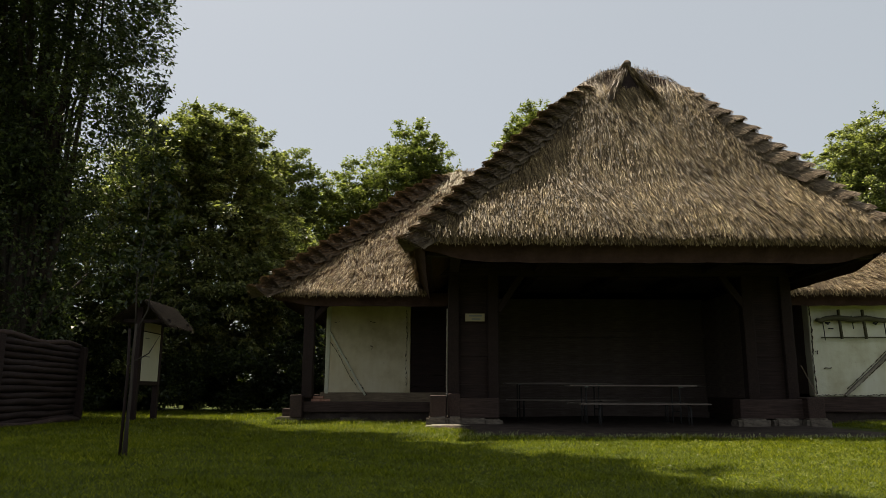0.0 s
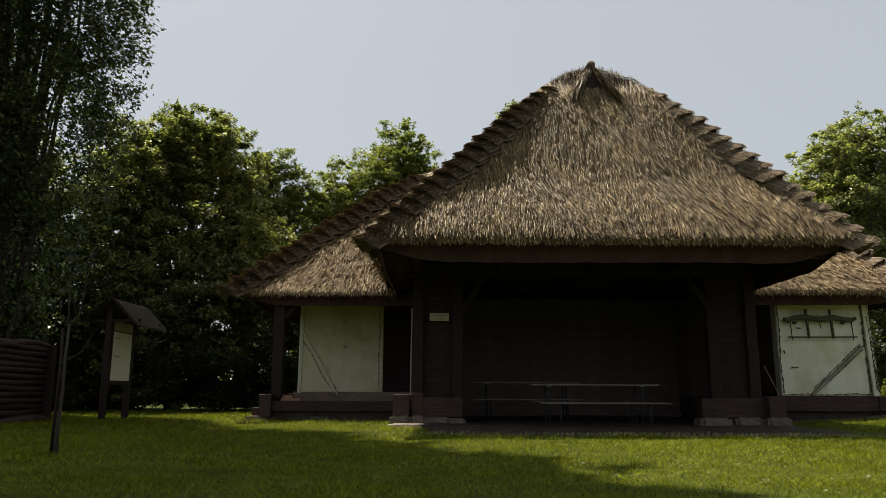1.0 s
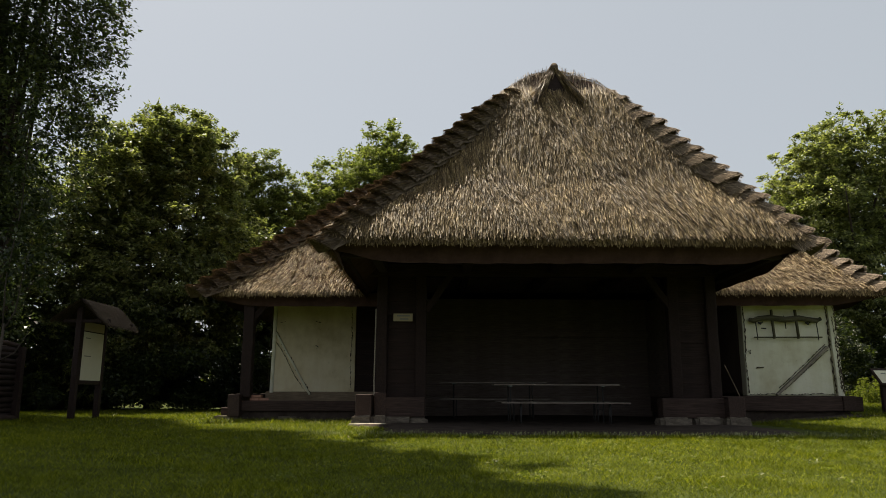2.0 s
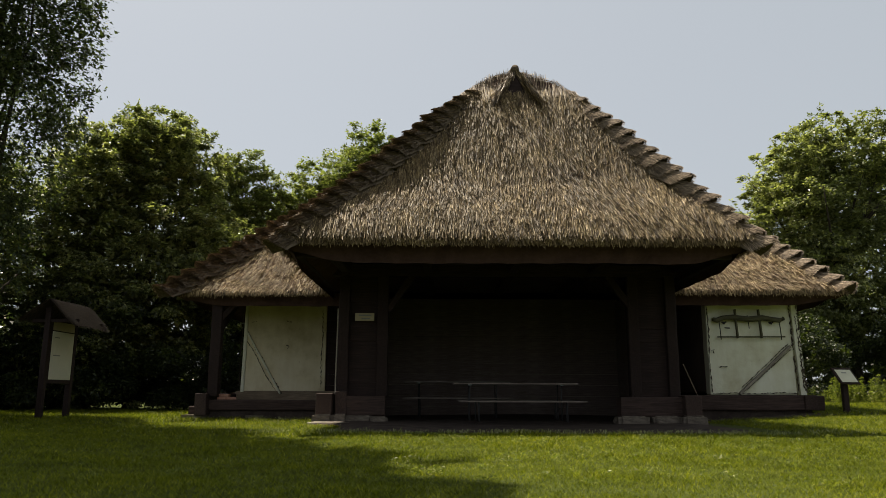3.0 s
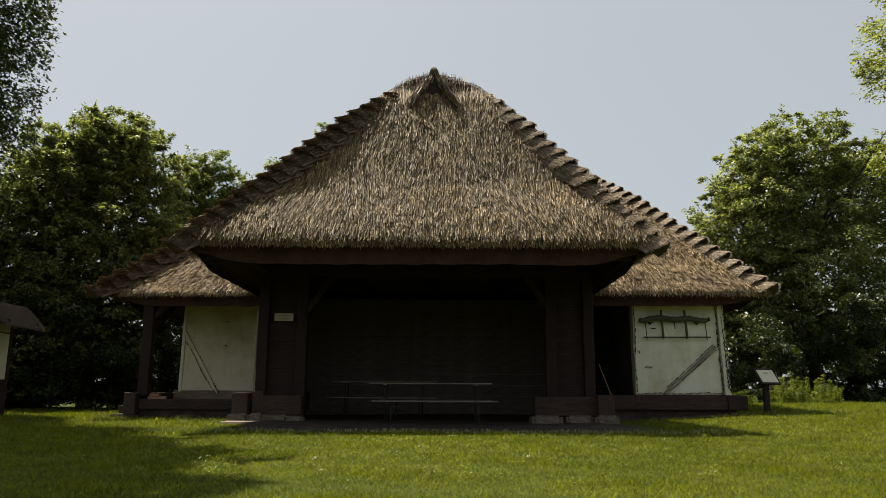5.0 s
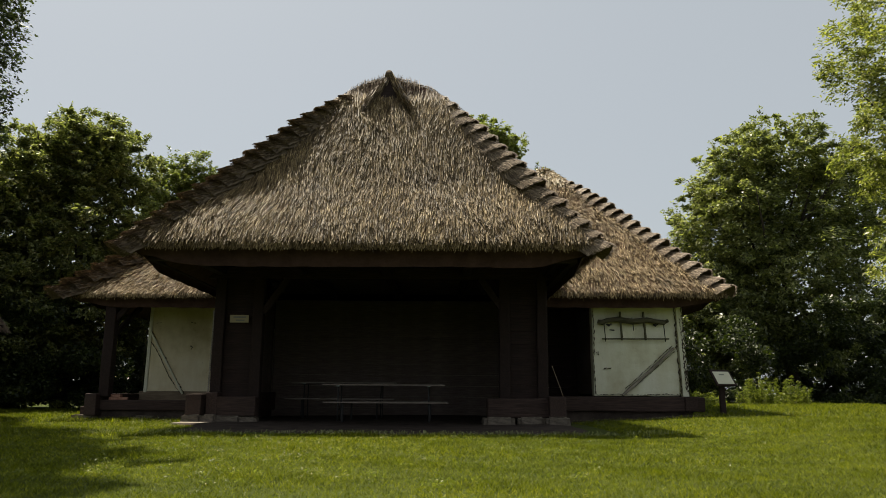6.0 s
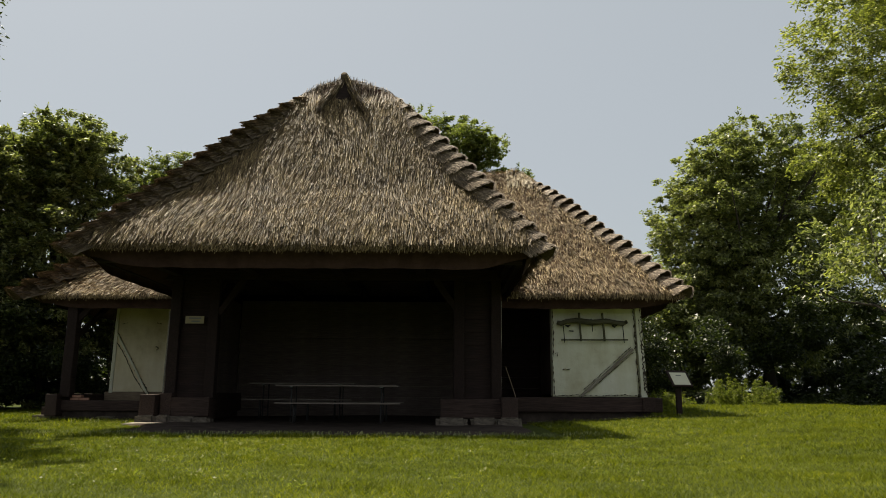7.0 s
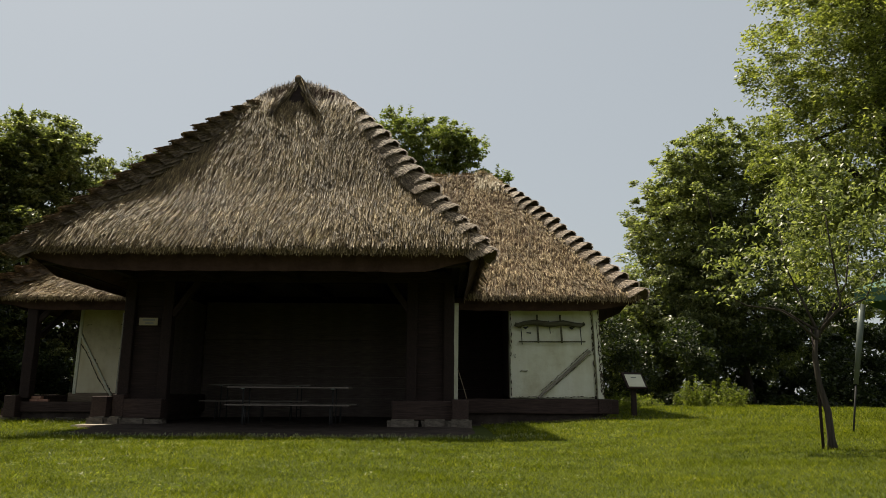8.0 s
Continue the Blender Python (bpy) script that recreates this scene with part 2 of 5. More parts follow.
def smoothstep(a, b, x):
    t = np.clip((np.asarray(x, float) - a) / (b - a), 0, 1)
    return t * t * (3 - 2 * t)


def ground_z(x, y):
    """The lawn: nearly level, rising gently towards the east."""
    x, y = np.asarray(x, float), np.asarray(y, float)
    z = 0.22 * smoothstep(7.5, 13.5, x) + 0.12 * smoothstep(13, 22, y) * smoothstep(8, 14, x)
    z = z + 0.03 * np.sin(x * 0.7 + 1.3) * np.sin(y * 0.55) * smoothstep(0, 3, np.abs(x) + np.abs(y))
    return z


# ---------------------------------------------------------------- ground
def build_ground():
    ax = np.concatenate([[-1500, -500, -150, -70, -40], np.arange(-26, 40.1, 0.5), [55, 90, 160, 500, 1500]])
    ay = np.concatenate([[-800, -200, -60, -25], np.arange(-12, 50.1, 0.5), [60, 80, 120, 200, 500, 1800]])
    gx, gy = np.meshgrid(ax, ay, indexing="ij")
    gz = ground_z(gx, gy)
    n, m = gx.shape
    v = np.stack([gx, gy, gz], -1).reshape(-1, 3)
    i, j = np.meshgrid(np.arange(n - 1), np.arange(m - 1), indexing="ij")
    a = (i * m + j).ravel()
    f = np.stack([a, a + m, a + m + 1, a + 1], 1)
    tagged(raw("ground", v, f, M_TURF, smooth=True), "mown green lawn rising gently", "ground", kind="structure")


build_ground()


def on_lawn(x, y):
    bare = (x > 0.5 - 0.75 * smoothstep(13.8, 14.6, y) + 0.08 * np.sin(y * 3)) & (x < 8.3) & (y > 11.85 + 0.18 * np.sin(x * 2.1) + 0.1 * np.sin(x * 5.3))
    house = (x > -3.7) & (x < 11.6) & (y > 18.0)
    gap = (x > 7.5) & (x < 11.3) & (y > 16.9)
    return ~(bare | house | gap)


def build_grass():
    rng = np.random.default_rng(4)
    bands = [(3.8, 7.0, -5, 13, 4300, 0.037, 0.0066), (7.0, 11.0, -8, 15.5, 2150, 0.046, 0.009),
             (11.0, 16.0, -11, 19, 900, 0.06, 0.012), (16.0, 27.0, -18, 26, 330, 0.09, 0.018)]
    vs = []
    for y0, y1, x0, x1, per, hgt, wid in bands:
        n = int((y1 - y0) * (x1 - x0) * per)
        y = rng.uniform(y0, y1, n)
        x = rng.uniform(x0, x1, n)
        keep = on_lawn(x, y) & (x > -0.65 * y - 0.6) & (x < 0.65 * y + 8.1)
        x, y = x[keep], y[keep]
        n = len(x)
        patch = 0.7 + 0.55 * (np.sin(x * 1.7 + 2 * np.sin(y * 0.9)) * np.sin(y * 2.1 + x * 0.6)) ** 2
        rim = np.where((y > 11.0) & (y < 12.4) & (x > 0) & (x < 8.3), 1.35, 1.0)
        h = hgt * rng.uniform(0.45, 1.25, n) * patch * rim
        a = rng.uniform(0, 2 * np.pi, n)
        lean = rng.uniform(0.4, 1.7, n) * h
        b = rng.uniform(0, 2 * np.pi, n)
        z = ground_z(x, y) - 0.005
        w = wid * rng.uniform(0.6, 1.2, n)
        p0 = np.stack([x - np.cos(a) * w / 2, y - np.sin(a) * w / 2, z], 1)
        p1 = np.stack([x + np.cos(a) * w / 2, y + np.sin(a) * w / 2, z], 1)
        p2 = np.stack([x + np.cos(b) * lean, y + np.sin(b) * lean, z + h], 1)
        vs.append(np.stack([p0, p1, p2], 1).reshape(-1, 3))
    v = np.concatenate(vs)
    tagged(raw("grass", v, np.arange(len(v)).reshape(-1, 3), M_GRASS), "short green lawn grass in sun and shade", "grass", kind="stuff")
    # pale seed stalks that stand above the lawn
    n = 9000
    y = 4.5 + 18 * rng.random(n) ** 1.6
    x = rng.uniform(-0.62, 0.62, n) * y + rng.uniform(0, 7.4, n)
    edge = rng.random(n) < 0.085
    y = np.where(edge, rng.uniform(11.2, 11.9, n), y)
    x = np.where(edge, rng.uniform(-0.5, 9, n), x)
    keep = on_lawn(x, y)
    x, y = x[keep], y[keep]
    n = len(x)
    z = ground_z(x, y)
    h = rng.uniform(0.05, 0.1, n) * np.where(y > 10.6, 1.0, 0.55)
    dx, dy = rng.normal(0, 0.045, n), rng.normal(0, 0.03, n)
    low = np.where(edge[keep], 0.5, 0.84)
    near = (0.3 + 0.7 * np.clip((y - 4.5) / 7, 0, 1))[:, None]
    w = 0.0035
    tip = np.stack([x + dx, y + dy, z + h], 1)
    q = np.stack([np.stack([x + dx * 0.6, y + dy * 0.6, z + h * low], 1) - near * [w / 2, 0, 0], np.stack([x + dx * 0.6, y + dy * 0.6, z + h * low], 1) + near * [w / 2, 0, 0],
                  tip + near * [w, 0, 0], tip + near * [0.009, 0.0, -0.004], tip + near * [0.0, 0, 0.005], tip - near * [w, 0, 0]], 1).reshape(-1, 3)
    tagged(raw("seed_stalk", q, np.arange(len(q)).reshape(-1, 6), M_SEED), "pale grass seed stalks on the lawn", "grass", kind="stuff")


build_grass()


# ---------------------------------------------------------------- trees
def leaves(rng, centres, spread, count, size, droop=0.35, slim=0.55, out_from=None, tall=0.7, corners=4, flat=0.55):
    """Leaf blades scattered round clump centres; each blade is a folded rhomb, or for far trees a plain triangle."""
    k = rng.integers(0, len(centres), count)
    q = rng.normal(0, 1, (count, 3))
    q *= rng.random((count, 1)) ** 0.45 / np.linalg.norm(q, axis=1, keepdims=True)
    p = centres[k] + q * spread[k][:, None] * [1, 1, tall]
    d = rng.normal(0, 1, (count, 3))
    if out_from is not None:
        o = p - out_from
        d += 0.9 * o / (np.linalg.norm(o, axis=1, keepdims=True) + 1e-6)
    d[:, 2] = d[:, 2] * flat - droop
    d /= np.linalg.norm(d, axis=1, keepdims=True)
    s = np.cross(d, rng.normal(0, 0.55, (count, 3)) + [0, 0, 1.0])
    s /= np.linalg.norm(s, axis=1, keepdims=True) + 1e-9
    nrm = np.cross(s, d)
    ln = size * rng.uniform(0.55, 1.25, count)[:, None]
    wd = ln * slim / 2
    tip = p + d * ln - nrm * ln * 0.12
    if corners == 3:
        return np.stack([p + s * wd, tip, p - s * wd + d * ln * 0.2], 1).reshape(-1, 3)
    l = p + d * ln * 0.45 + s * wd + nrm * wd * 0.35
    r = p + d * ln * 0.45 - s * wd + nrm * wd * 0.35
    v = np.stack([p, l, tip, r], 1).reshape(-1, 3)
    return v


def clump_centres(rng, blobs, per, shell=0.55):
    cs, sp = [], []
    for (x, y, z, rx, ry, rz) in blobs:
        n = max(10, int(per * 4.5 * rx * rz))
        d = rng.normal(0, 1, (n, 3))
        d /= np.linalg.norm(d, axis=1, keepdims=True)
        rad = shell + (1 - shell) * rng.random(n) ** 0.6
        lump = 0.98 + 0.15 * np.sin(d[:, 0] * 5 + x) * np.sin(d[:, 2] * 6 + z) + 0.06 * rng.normal(0, 1, n)
        cs.append(np.array([x, y, z]) + d * (rad * lump)[:, None] * [rx, ry, rz])
        sp.append((0.14 + 0.07 * (rx * ry * rz) ** (1 / 3)) * rng.uniform(0.45, 1.4, n))
    return np.concatenate(cs), np.concatenate(sp)


def quads(v):
    return np.arange(len(v)).reshape(-1, 4)


def tree(name, base, blobs, count, size, mat, label, seed, trunk_r=0.18, per=5.5, clump=1.0, slim=0.55, fork=0.35, shell=0.42, tall=0.5, corners=3, limbs=0, shoots=0, core=0.13):
    rng = np.random.default_rng(seed)
    bx, by = base
    bz = float(ground_z(bx, by))
    root = empty(name, (bx, by, bz), label, "tree")
    top = max(b[2] + 0.6 * b[5] for b in blobs)
    local = [(x - bx, y - by, z - bz, rx, ry, rz) for x, y, z, rx, ry, rz in blobs]
    ht = top - bz
    mid = np.mean([b[:2] for b in local], 0)
    pts, rad = [], []
    for i in range(10):
        t = i / 9
        pts.append((mid[0] * t ** 1.5 + 0.06 * math.sin(5 * t + seed), mid[1] * t ** 1.5 + 0.06 * math.cos(4 * t + seed), -0.08 + ht * 0.92 * t))
        rad.append(trunk_r * (1.35 if i == 0 else 1) * (1 - 0.86 * t))
    tube("trunk", pts, rad, M_BARK, root)
    for b in local:
        for s in range(2):
            f = fork + 0.35 * rng.random()
            st = Vector(pts[min(9, int(f * 9))])
            en = Vector(b[:3]) + Vector(rng.normal(0, 0.45, 3)) * b[3]
            m1 = st.lerp(en, 0.5) + Vector((0, 0, -0.06 * (en - st).length))
            r0 = trunk_r * 0.38
            tube("branch", [st, st.lerp(m1, 0.5) + Vector((0, 0, -0.03)), m1, m1.lerp(en, 0.5), en], [r0, r0 * 0.8, r0 * 0.6, r0 * 0.4, r0 * 0.15], M_BARK, root, sides=6)
    for s in range(limbs):
        a = rng.uniform(0, 6.283)
        f = rng.uniform(0.02, 0.3)
        x0, y0, z0 = pts[int(f * 9)]
        r1, h1 = rng.uniform(0.8, 2.6), ht * rng.uniform(0.55, 0.95)
        wob = rng.normal(0, 0.17, (8, 2)) * np.linspace(0, 1, 8)[:, None]
        line = [(x0 + math.cos(a) * r1 * t ** 0.6 + wx, y0 + math.sin(a) * r1 * 0.7 * t ** 0.6 + wy, z0 + (h1 - z0) * t) for t, (wx, wy) in zip((0, 0.1, 0.22, 0.36, 0.52, 0.68, 0.84, 1.0), wob)]
        tube("branch", line, [trunk_r * 0.33 * q for q in (1, 0.85, 0.7, 0.58, 0.46, 0.34, 0.2, 0.05)], M_BARK, root, sides=6)
    c, sp = clump_centres(rng, local, per, shell)
    heart = np.array([mid[0], mid[1], ht * 0.55])
    v = [leaves(rng, c, sp * clump * 1.15, count, size, slim=slim, out_from=heart, tall=tall, corners=corners, flat=0.4)]
    if core:
        # old leaves inside the crown, that close it against the sky
        b = np.array(local)
        pick = b[rng.choice(len(b), int(count * core), p=b[:, 3] * b[:, 5] / np.sum(b[:, 3] * b[:, 5]))]
        d = rng.normal(0, 1, (len(pick), 3))
        d *= (0.78 * rng.random((len(pick), 1)) ** 0.33) / np.linalg.norm(d, axis=1, keepdims=True)
        inner = pick[:, :3] + d * pick[:, 3:]
        v.append(leaves(rng, inner, np.full(len(inner), 0.15), len(inner), size * (1.3 if corners == 3 else 1.15), slim=0.75 if corners == 3 else slim, corners=corners))
    if shoots:
        # young shoots that stand out of the upper crown, leaves along each
        b = np.array(local)[rng.integers(0, len(local), shoots)]
        d = rng.normal(0, 1, (shoots, 3))
        d[:, 2] = np.abs(d[:, 2]) * 0.9 - 0.25
        d /= np.linalg.norm(d, axis=1, keepdims=True)
        foot = b[:, :3] + d * b[:, 3:] * 0.9
        grow = d * [0.75, 0.75, 1] + [0, 0, 0.35]
        along = rng.uniform(0.08, 0.45, (shoots, 1)) * np.ones((1, 7)) * np.linspace(0.1, 1, 7)
        cs = (foot[:, None, :] + grow[:, None, :] * along[:, :, None]).reshape(-1, 3)
        v.append(leaves(rng, cs, np.full(len(cs), 0.09), len(cs) * 4, size * 0.95, droop=0.1, slim=slim, corners=corners))
    v = np.concatenate(v)
    v = v[np.repeat((v.reshape(-1, corners, 3)[:, :, 2].min(1) > 0.02), corners)]
    raw("crown", v, np.arange(len(v)).reshape(-1, corners), mat, root)
    return root


def hedge(name, x0, x1, y0, y1, h, count, size, mat, label, seed):
    rng = np.random.default_rng(seed)
    n = int((x1 - x0) * 5)
    cx = rng.uniform(x0, x1, n)
    top = h * (0.82 + 0.18 * np.sin(cx * 0.8 + seed) * np.sin(cx * 0.33))
    c = np.stack([cx, rng.uniform(y0, y1, n), rng.random(n) ** 1.25 * top + 0.1], 1)
    v = leaves(rng, c, rng.uniform(0.5, 0.9, n), count, size, corners=3)
    keep = np.repeat(v.reshape(-1, 3, 3)[:, :, 2].min(1) > 0.02, 3)
    v = v[keep]
    tagged(raw(name, v, np.arange(len(v)).reshape(-1, 3), mat), label, "hedge", kind="stuff")


# broad-leaved weeds in the lawn
def build_weeds():
    rng = np.random.default_rng(8)
    n = 420
    y = rng.uniform(5, 17, n)
    x = rng.uniform(-0.5, 1, n) * y * 0.6 + rng.uniform(0, 8, n)
    ok = on_lawn(x, y)
    x, y = x[ok], y[ok]
    x, y = np.append(x, [11.7, 12.05, 11.95, 10.4, 9.9]), np.append(y, [7.75, 7.8, 8.05, 7.9, 8.3])
    cs = np.stack([x, y, ground_z(x, y) + 0.03], 1)
    v = leaves(rng, cs, rng.uniform(0.06, 0.16, len(x)), len(x) * 26, 0.034, droop=-0.4, slim=0.4, tall=0.3)
    tagged(raw("weeds", v, quads(v), M_LEAF_LIGHT), "low broad-leaved weeds scattered in the lawn", "weeds", kind="stuff")


build_weeds()

# far and near trees
tree("poplar", (-12.6, 21.5), [(-13.0, 21.5, 5, 2.6, 2.2, 4.4), (-11.6, 21.5, 9.5, 2.7, 2.4, 4.5), (-11.0, 21.4, 13.2, 2.5, 2.2, 3.6), (-12.4, 21.5, 19, 2.6, 2.4, 5.5), (-15.2, 21, 9, 2.6, 2.2, 7), (-15.5, 21.4, 16, 2.6, 2.4, 6)],
     105000, 0.14, M_LEAF_GREY, "tall dark poplar with dense upright branches", 11, 0.35, 8, 1.0, 0.7, fork=0.1, tall=1.15, limbs=20, core=0.12)
tree("poplar", (-16.6, 22.5), [(-16.6, 22.5, 5, 2.4, 2.2, 5), (-16.4, 22.5, 12, 2.6, 2.4, 6), (-14.3, 22.8, 8, 2.0, 1.8, 5)],
     30000, 0.2, M_LEAF_GREY, "second dark poplar with dense upright branches", 111, 0.35, 8, 1.0, 0.7, fork=0.1, tall=1.15, limbs=12, core=0.12)
tree("broadleaf_tree", (-9.3, 27.5), [(-9.3, 27.5, 4.8, 3.8, 3.2, 3.8), (-10.8, 27.2, 8.9, 2.2, 2.2, 2.5), (-8.4, 27.6, 9.2, 2.0, 2.0, 2.5), (-9.5, 27.6, 10.1, 1.8, 1.8, 1.9), (-6.8, 28, 5.2, 1.9, 2.2, 3.2)],
     135000, 0.172, M_LEAF, "broad dark green tree with a lit crown", 12, 0.25, shoots=330)
tree("broadleaf_tree", (-12.4, 26.5), [(-12.4, 26.5, 4, 3.2, 2.6, 3.8), (-11.2, 26.3, 7.6, 2.2, 2, 2.6), (-15, 26.5, 5.5, 2.6, 2.4, 4.4), (-10.4, 26, 2.6, 2.6, 2.2, 2.6)],
     80000, 0.16, M_LEAF, "shaded dark green tree beside the poplar", 13, 0.22, shoots=330)
tree("pointed_tree", (-8.0, 35.5), [(-8.8, 35.5, 9.9, 1.1, 1.1, 3.2), (-7.6, 35.5, 9.8, 1.2, 1.1, 3.3), (-6.5, 35.7, 8.3, 1.5, 1.3, 3.6), (-9.3, 35.5, 8.6, 1.2, 1.1, 3)],
     52000, 0.16, M_LEAF_BRIGHT, "light green upright tree behind the others", 14, 0.18, shoots=330)
tree("broadleaf_tree", (-2.6, 38), [(-2.6, 38, 10.8, 3.2, 3, 3.2), (-4.8, 38, 9.6, 2.1, 2.2, 3.0), (-1.6, 38, 13.2, 1.7, 1.7, 2.2), (-0.6, 38.2, 10.8, 2.0, 2, 3.2), (-6.2, 38, 6.6, 2, 2, 4)],
     90000, 0.17, M_LEAF_BRIGHT, "full green tree behind the thatched barn", 15, 0.28, shoots=330)
tree("broadleaf_tree", (5.6, 36.5), [(4.9, 36.5, 13.8, 1.7, 1.8, 2.1), (7.0, 36.5, 13.5, 1.8, 1.6, 1.9), (5.8, 36.5, 10, 2.6, 2.4, 3.6), (3.9, 36.5, 12.1, 1.4, 1.5, 2.4), (8.8, 36.5, 10.8, 1.2, 1.3, 1.6), (8.5, 36.5, 13.5, 1.2, 1.2, 1.0), (10.1, 36.5, 11.8, 0.8, 0.8, 0.5)],
     66000, 0.17, M_LEAF_BRIGHT, "green tree rising behind the barn ridge", 16, 0.25, shoots=330)
tree("broadleaf_tree", (21.4, 33), [(21.4, 33, 6.2, 5.0, 4, 4.8), (18.8, 32.6, 8.2, 3.0, 3, 3.4), (21.4, 32.8, 11.8, 2.6, 2.6, 2.4), (24.4, 33, 9.8, 3.0, 2.8, 3.2), (18.2, 32, 3.8, 2.6, 2.4, 3), (19.2, 32.8, 10.6, 2.1, 2.1, 2.5), (16.4, 31.6, 3.4, 2.5, 2.2, 3.0), (14.2, 31, 2.8, 2.0, 2.0, 2.6)],
     185000, 0.178, M_LEAF, "large round broadleaf tree with dark inside", 17, 0.3, shoots=330)
tree("walnut_tree", (18.9, 17.2), [(17.7, 16.8, 9.8, 2.5, 2.4, 2.2), (17.4, 16.6, 6.9, 2.2, 2.2, 2.1), (19.2, 17.2, 12.2, 2.8, 2.6, 2.0), (20.4, 17, 8, 3, 3, 4), (17.8, 16.4, 4.4, 2.0, 2.0, 1.7)],
     122000, 0.118, M_LEAF_WALNUT, "tall walnut tree with bright hanging leaflets", 18, 0.28, 9, 1.0, 0.42, tall=0.7, corners=4, shoots=160, core=0.08)
tree("shade_tree", (-12.5, 12.0), [(-9.4, 12.4, 13.6, 3.1, 2.9, 2.5), (-7.0, 12.6, 16.6, 3.1, 3.0, 2.8), (-6.3, 11.0, 20, 3.0, 3, 2.6), (-8.9, 8.6, 10.5, 3.2, 3.2, 2.6), (-7.8, 9.6, 15, 3.2, 3.2, 3), (-12.7, 13.0, 12.5, 2.8, 2.6, 2.6),
                                   (-8.3, 16.8, 16, 2.7, 2.7, 2.6), (-11.9, 20.2, 16.2, 3.0, 2.9, 2.6), (-14.6, 18.6, 16, 3.0, 3.0, 2.6), (-6.3, 14.8, 17, 2.1, 2.0, 1.8), (-4.95, 13.3, 17, 1.8, 1.7, 1.6)],
     38000, 0.55, M_LEAF, "tall leafy tree shading the lawn", 19, 0.35, 9, fork=0.65, core=0)
# hedges and undergrowth, their shade painted in by the near-black leaf colour
hedge("hedge_west", -28, -4.6, 24, 27, 5.0, 120000, 0.14, M_LEAF_SHADED, "dense dark hedge under the trees", 21)
hedge("hedge_east", 12.0, 38, 27, 30, 5.2, 90000, 0.16, M_LEAF_SHADED, "dense dark hedge along the lawn", 22)
hedge("undergrowth_west", -30, -4.5, 27.6, 28.8, 1.3, 40000, 0.2, M_LEAF_SHADED, "dark undergrowth below the trees", 26)
hedge("hedge_northwest", -40, -1.5, 29.5, 31, 5.2, 80000, 0.34, M_LEAF_SHADED, "dense dark hedge behind the trees", 24)
hedge("hedge_northeast", 10, 44, 35, 36.5, 6.2, 45000, 0.38, M_LEAF_SHADED, "dense dark hedge behind the trees", 25)
hedge("far_wood", -60, 75, 50, 56, 8.0, 18000, 0.9, M_LEAF_SHADED, "far line of dark woods", 23)


def bush(name, x, y, r, h, count, mat, label, seed):
    rng = np.random.default_rng(seed)
    # upright shoots, each with leaves all along it
    n, m = 46, 9
    a, rr = rng.uniform(0, 6.283, n), r * np.sqrt(rng.random(n))
    tall = h * rng.uniform(0.55, 1.15, n) * (1 - 0.5 * (rr / r) ** 2)
    s = np.linspace(0.08, 1, m)[None, :]
    lx, ly = rng.normal(0, 0.12, (2, n, 1))
    c = np.stack([(rr * np.cos(a))[:, None] + lx * s, (rr * np.sin(a) * 0.6)[:, None] + ly * s, tall[:, None] * s], 2).reshape(-1, 3)
    v = leaves(rng, c, np.tile(0.17 - 0.1 * s[0], n), count, 0.062, droop=-0.3)
    ob = raw(name, v, quads(v), mat)
    ob.matrix_world = pose(x, y, float(ground_z(x, y)))
    return tagged(ob, label, "bush")


bush("bush", 16.4, 24.4, 1.25, 1.0, 9000, M_LEAF_LIGHT, "low bright green bush at the lawn's edge", 31)
bush("bush", 12.5, 20.6, 0.5, 0.55, 1800, M_LEAF_LIGHT, "small sunlit bush beside the barn", 32)
bush("bush", 14.2, 24.8, 0.7, 0.45, 2200, M_LEAF_LIGHT, "low weeds at the lawn's edge", 33)


# ---------------------------------------------------------------- barn
barn = empty("barn", (3.9, 15.8, 0.0), "long thatched timber barn with a deep hipped porch", "barn")


def under(ob, parent):
    """Puts an object made in world coordinates under a parent and leaves it where it is."""
    ob.parent = parent
    ob.matrix_parent_inverse = parent.matrix_world.inverted()
    return ob


def wood_wall(name, a, b, z0, z1, boards, mat, label=""):
    """A wall of stacked planks between two plan points, each a part of the wall."""
    a, b = Vector((*a, 0)), Vector((*b, 0))
    first = None
    h = (z1 - z0) / boards
    rng = random.Random(len(name) + boards)
    for i in range(boards):
        za = z0 + h * (i + 0.5)
        off = rng.uniform(-0.004, 0.004)
        d = (b - a).normalized().cross(Vector((0, 0, 1))) * off
        ob = timber(name if i == 0 else "plank", a + d + Vector((0, 0, za)), b + d + Vector((0, 0, za)), 0.09, h - 0.003, mat, barn if i == 0 else first, label if i == 0 else "", 0.004, 0.005)
        if i == 0:
            first = ob
            bpy.context.view_layer.update()
    return first


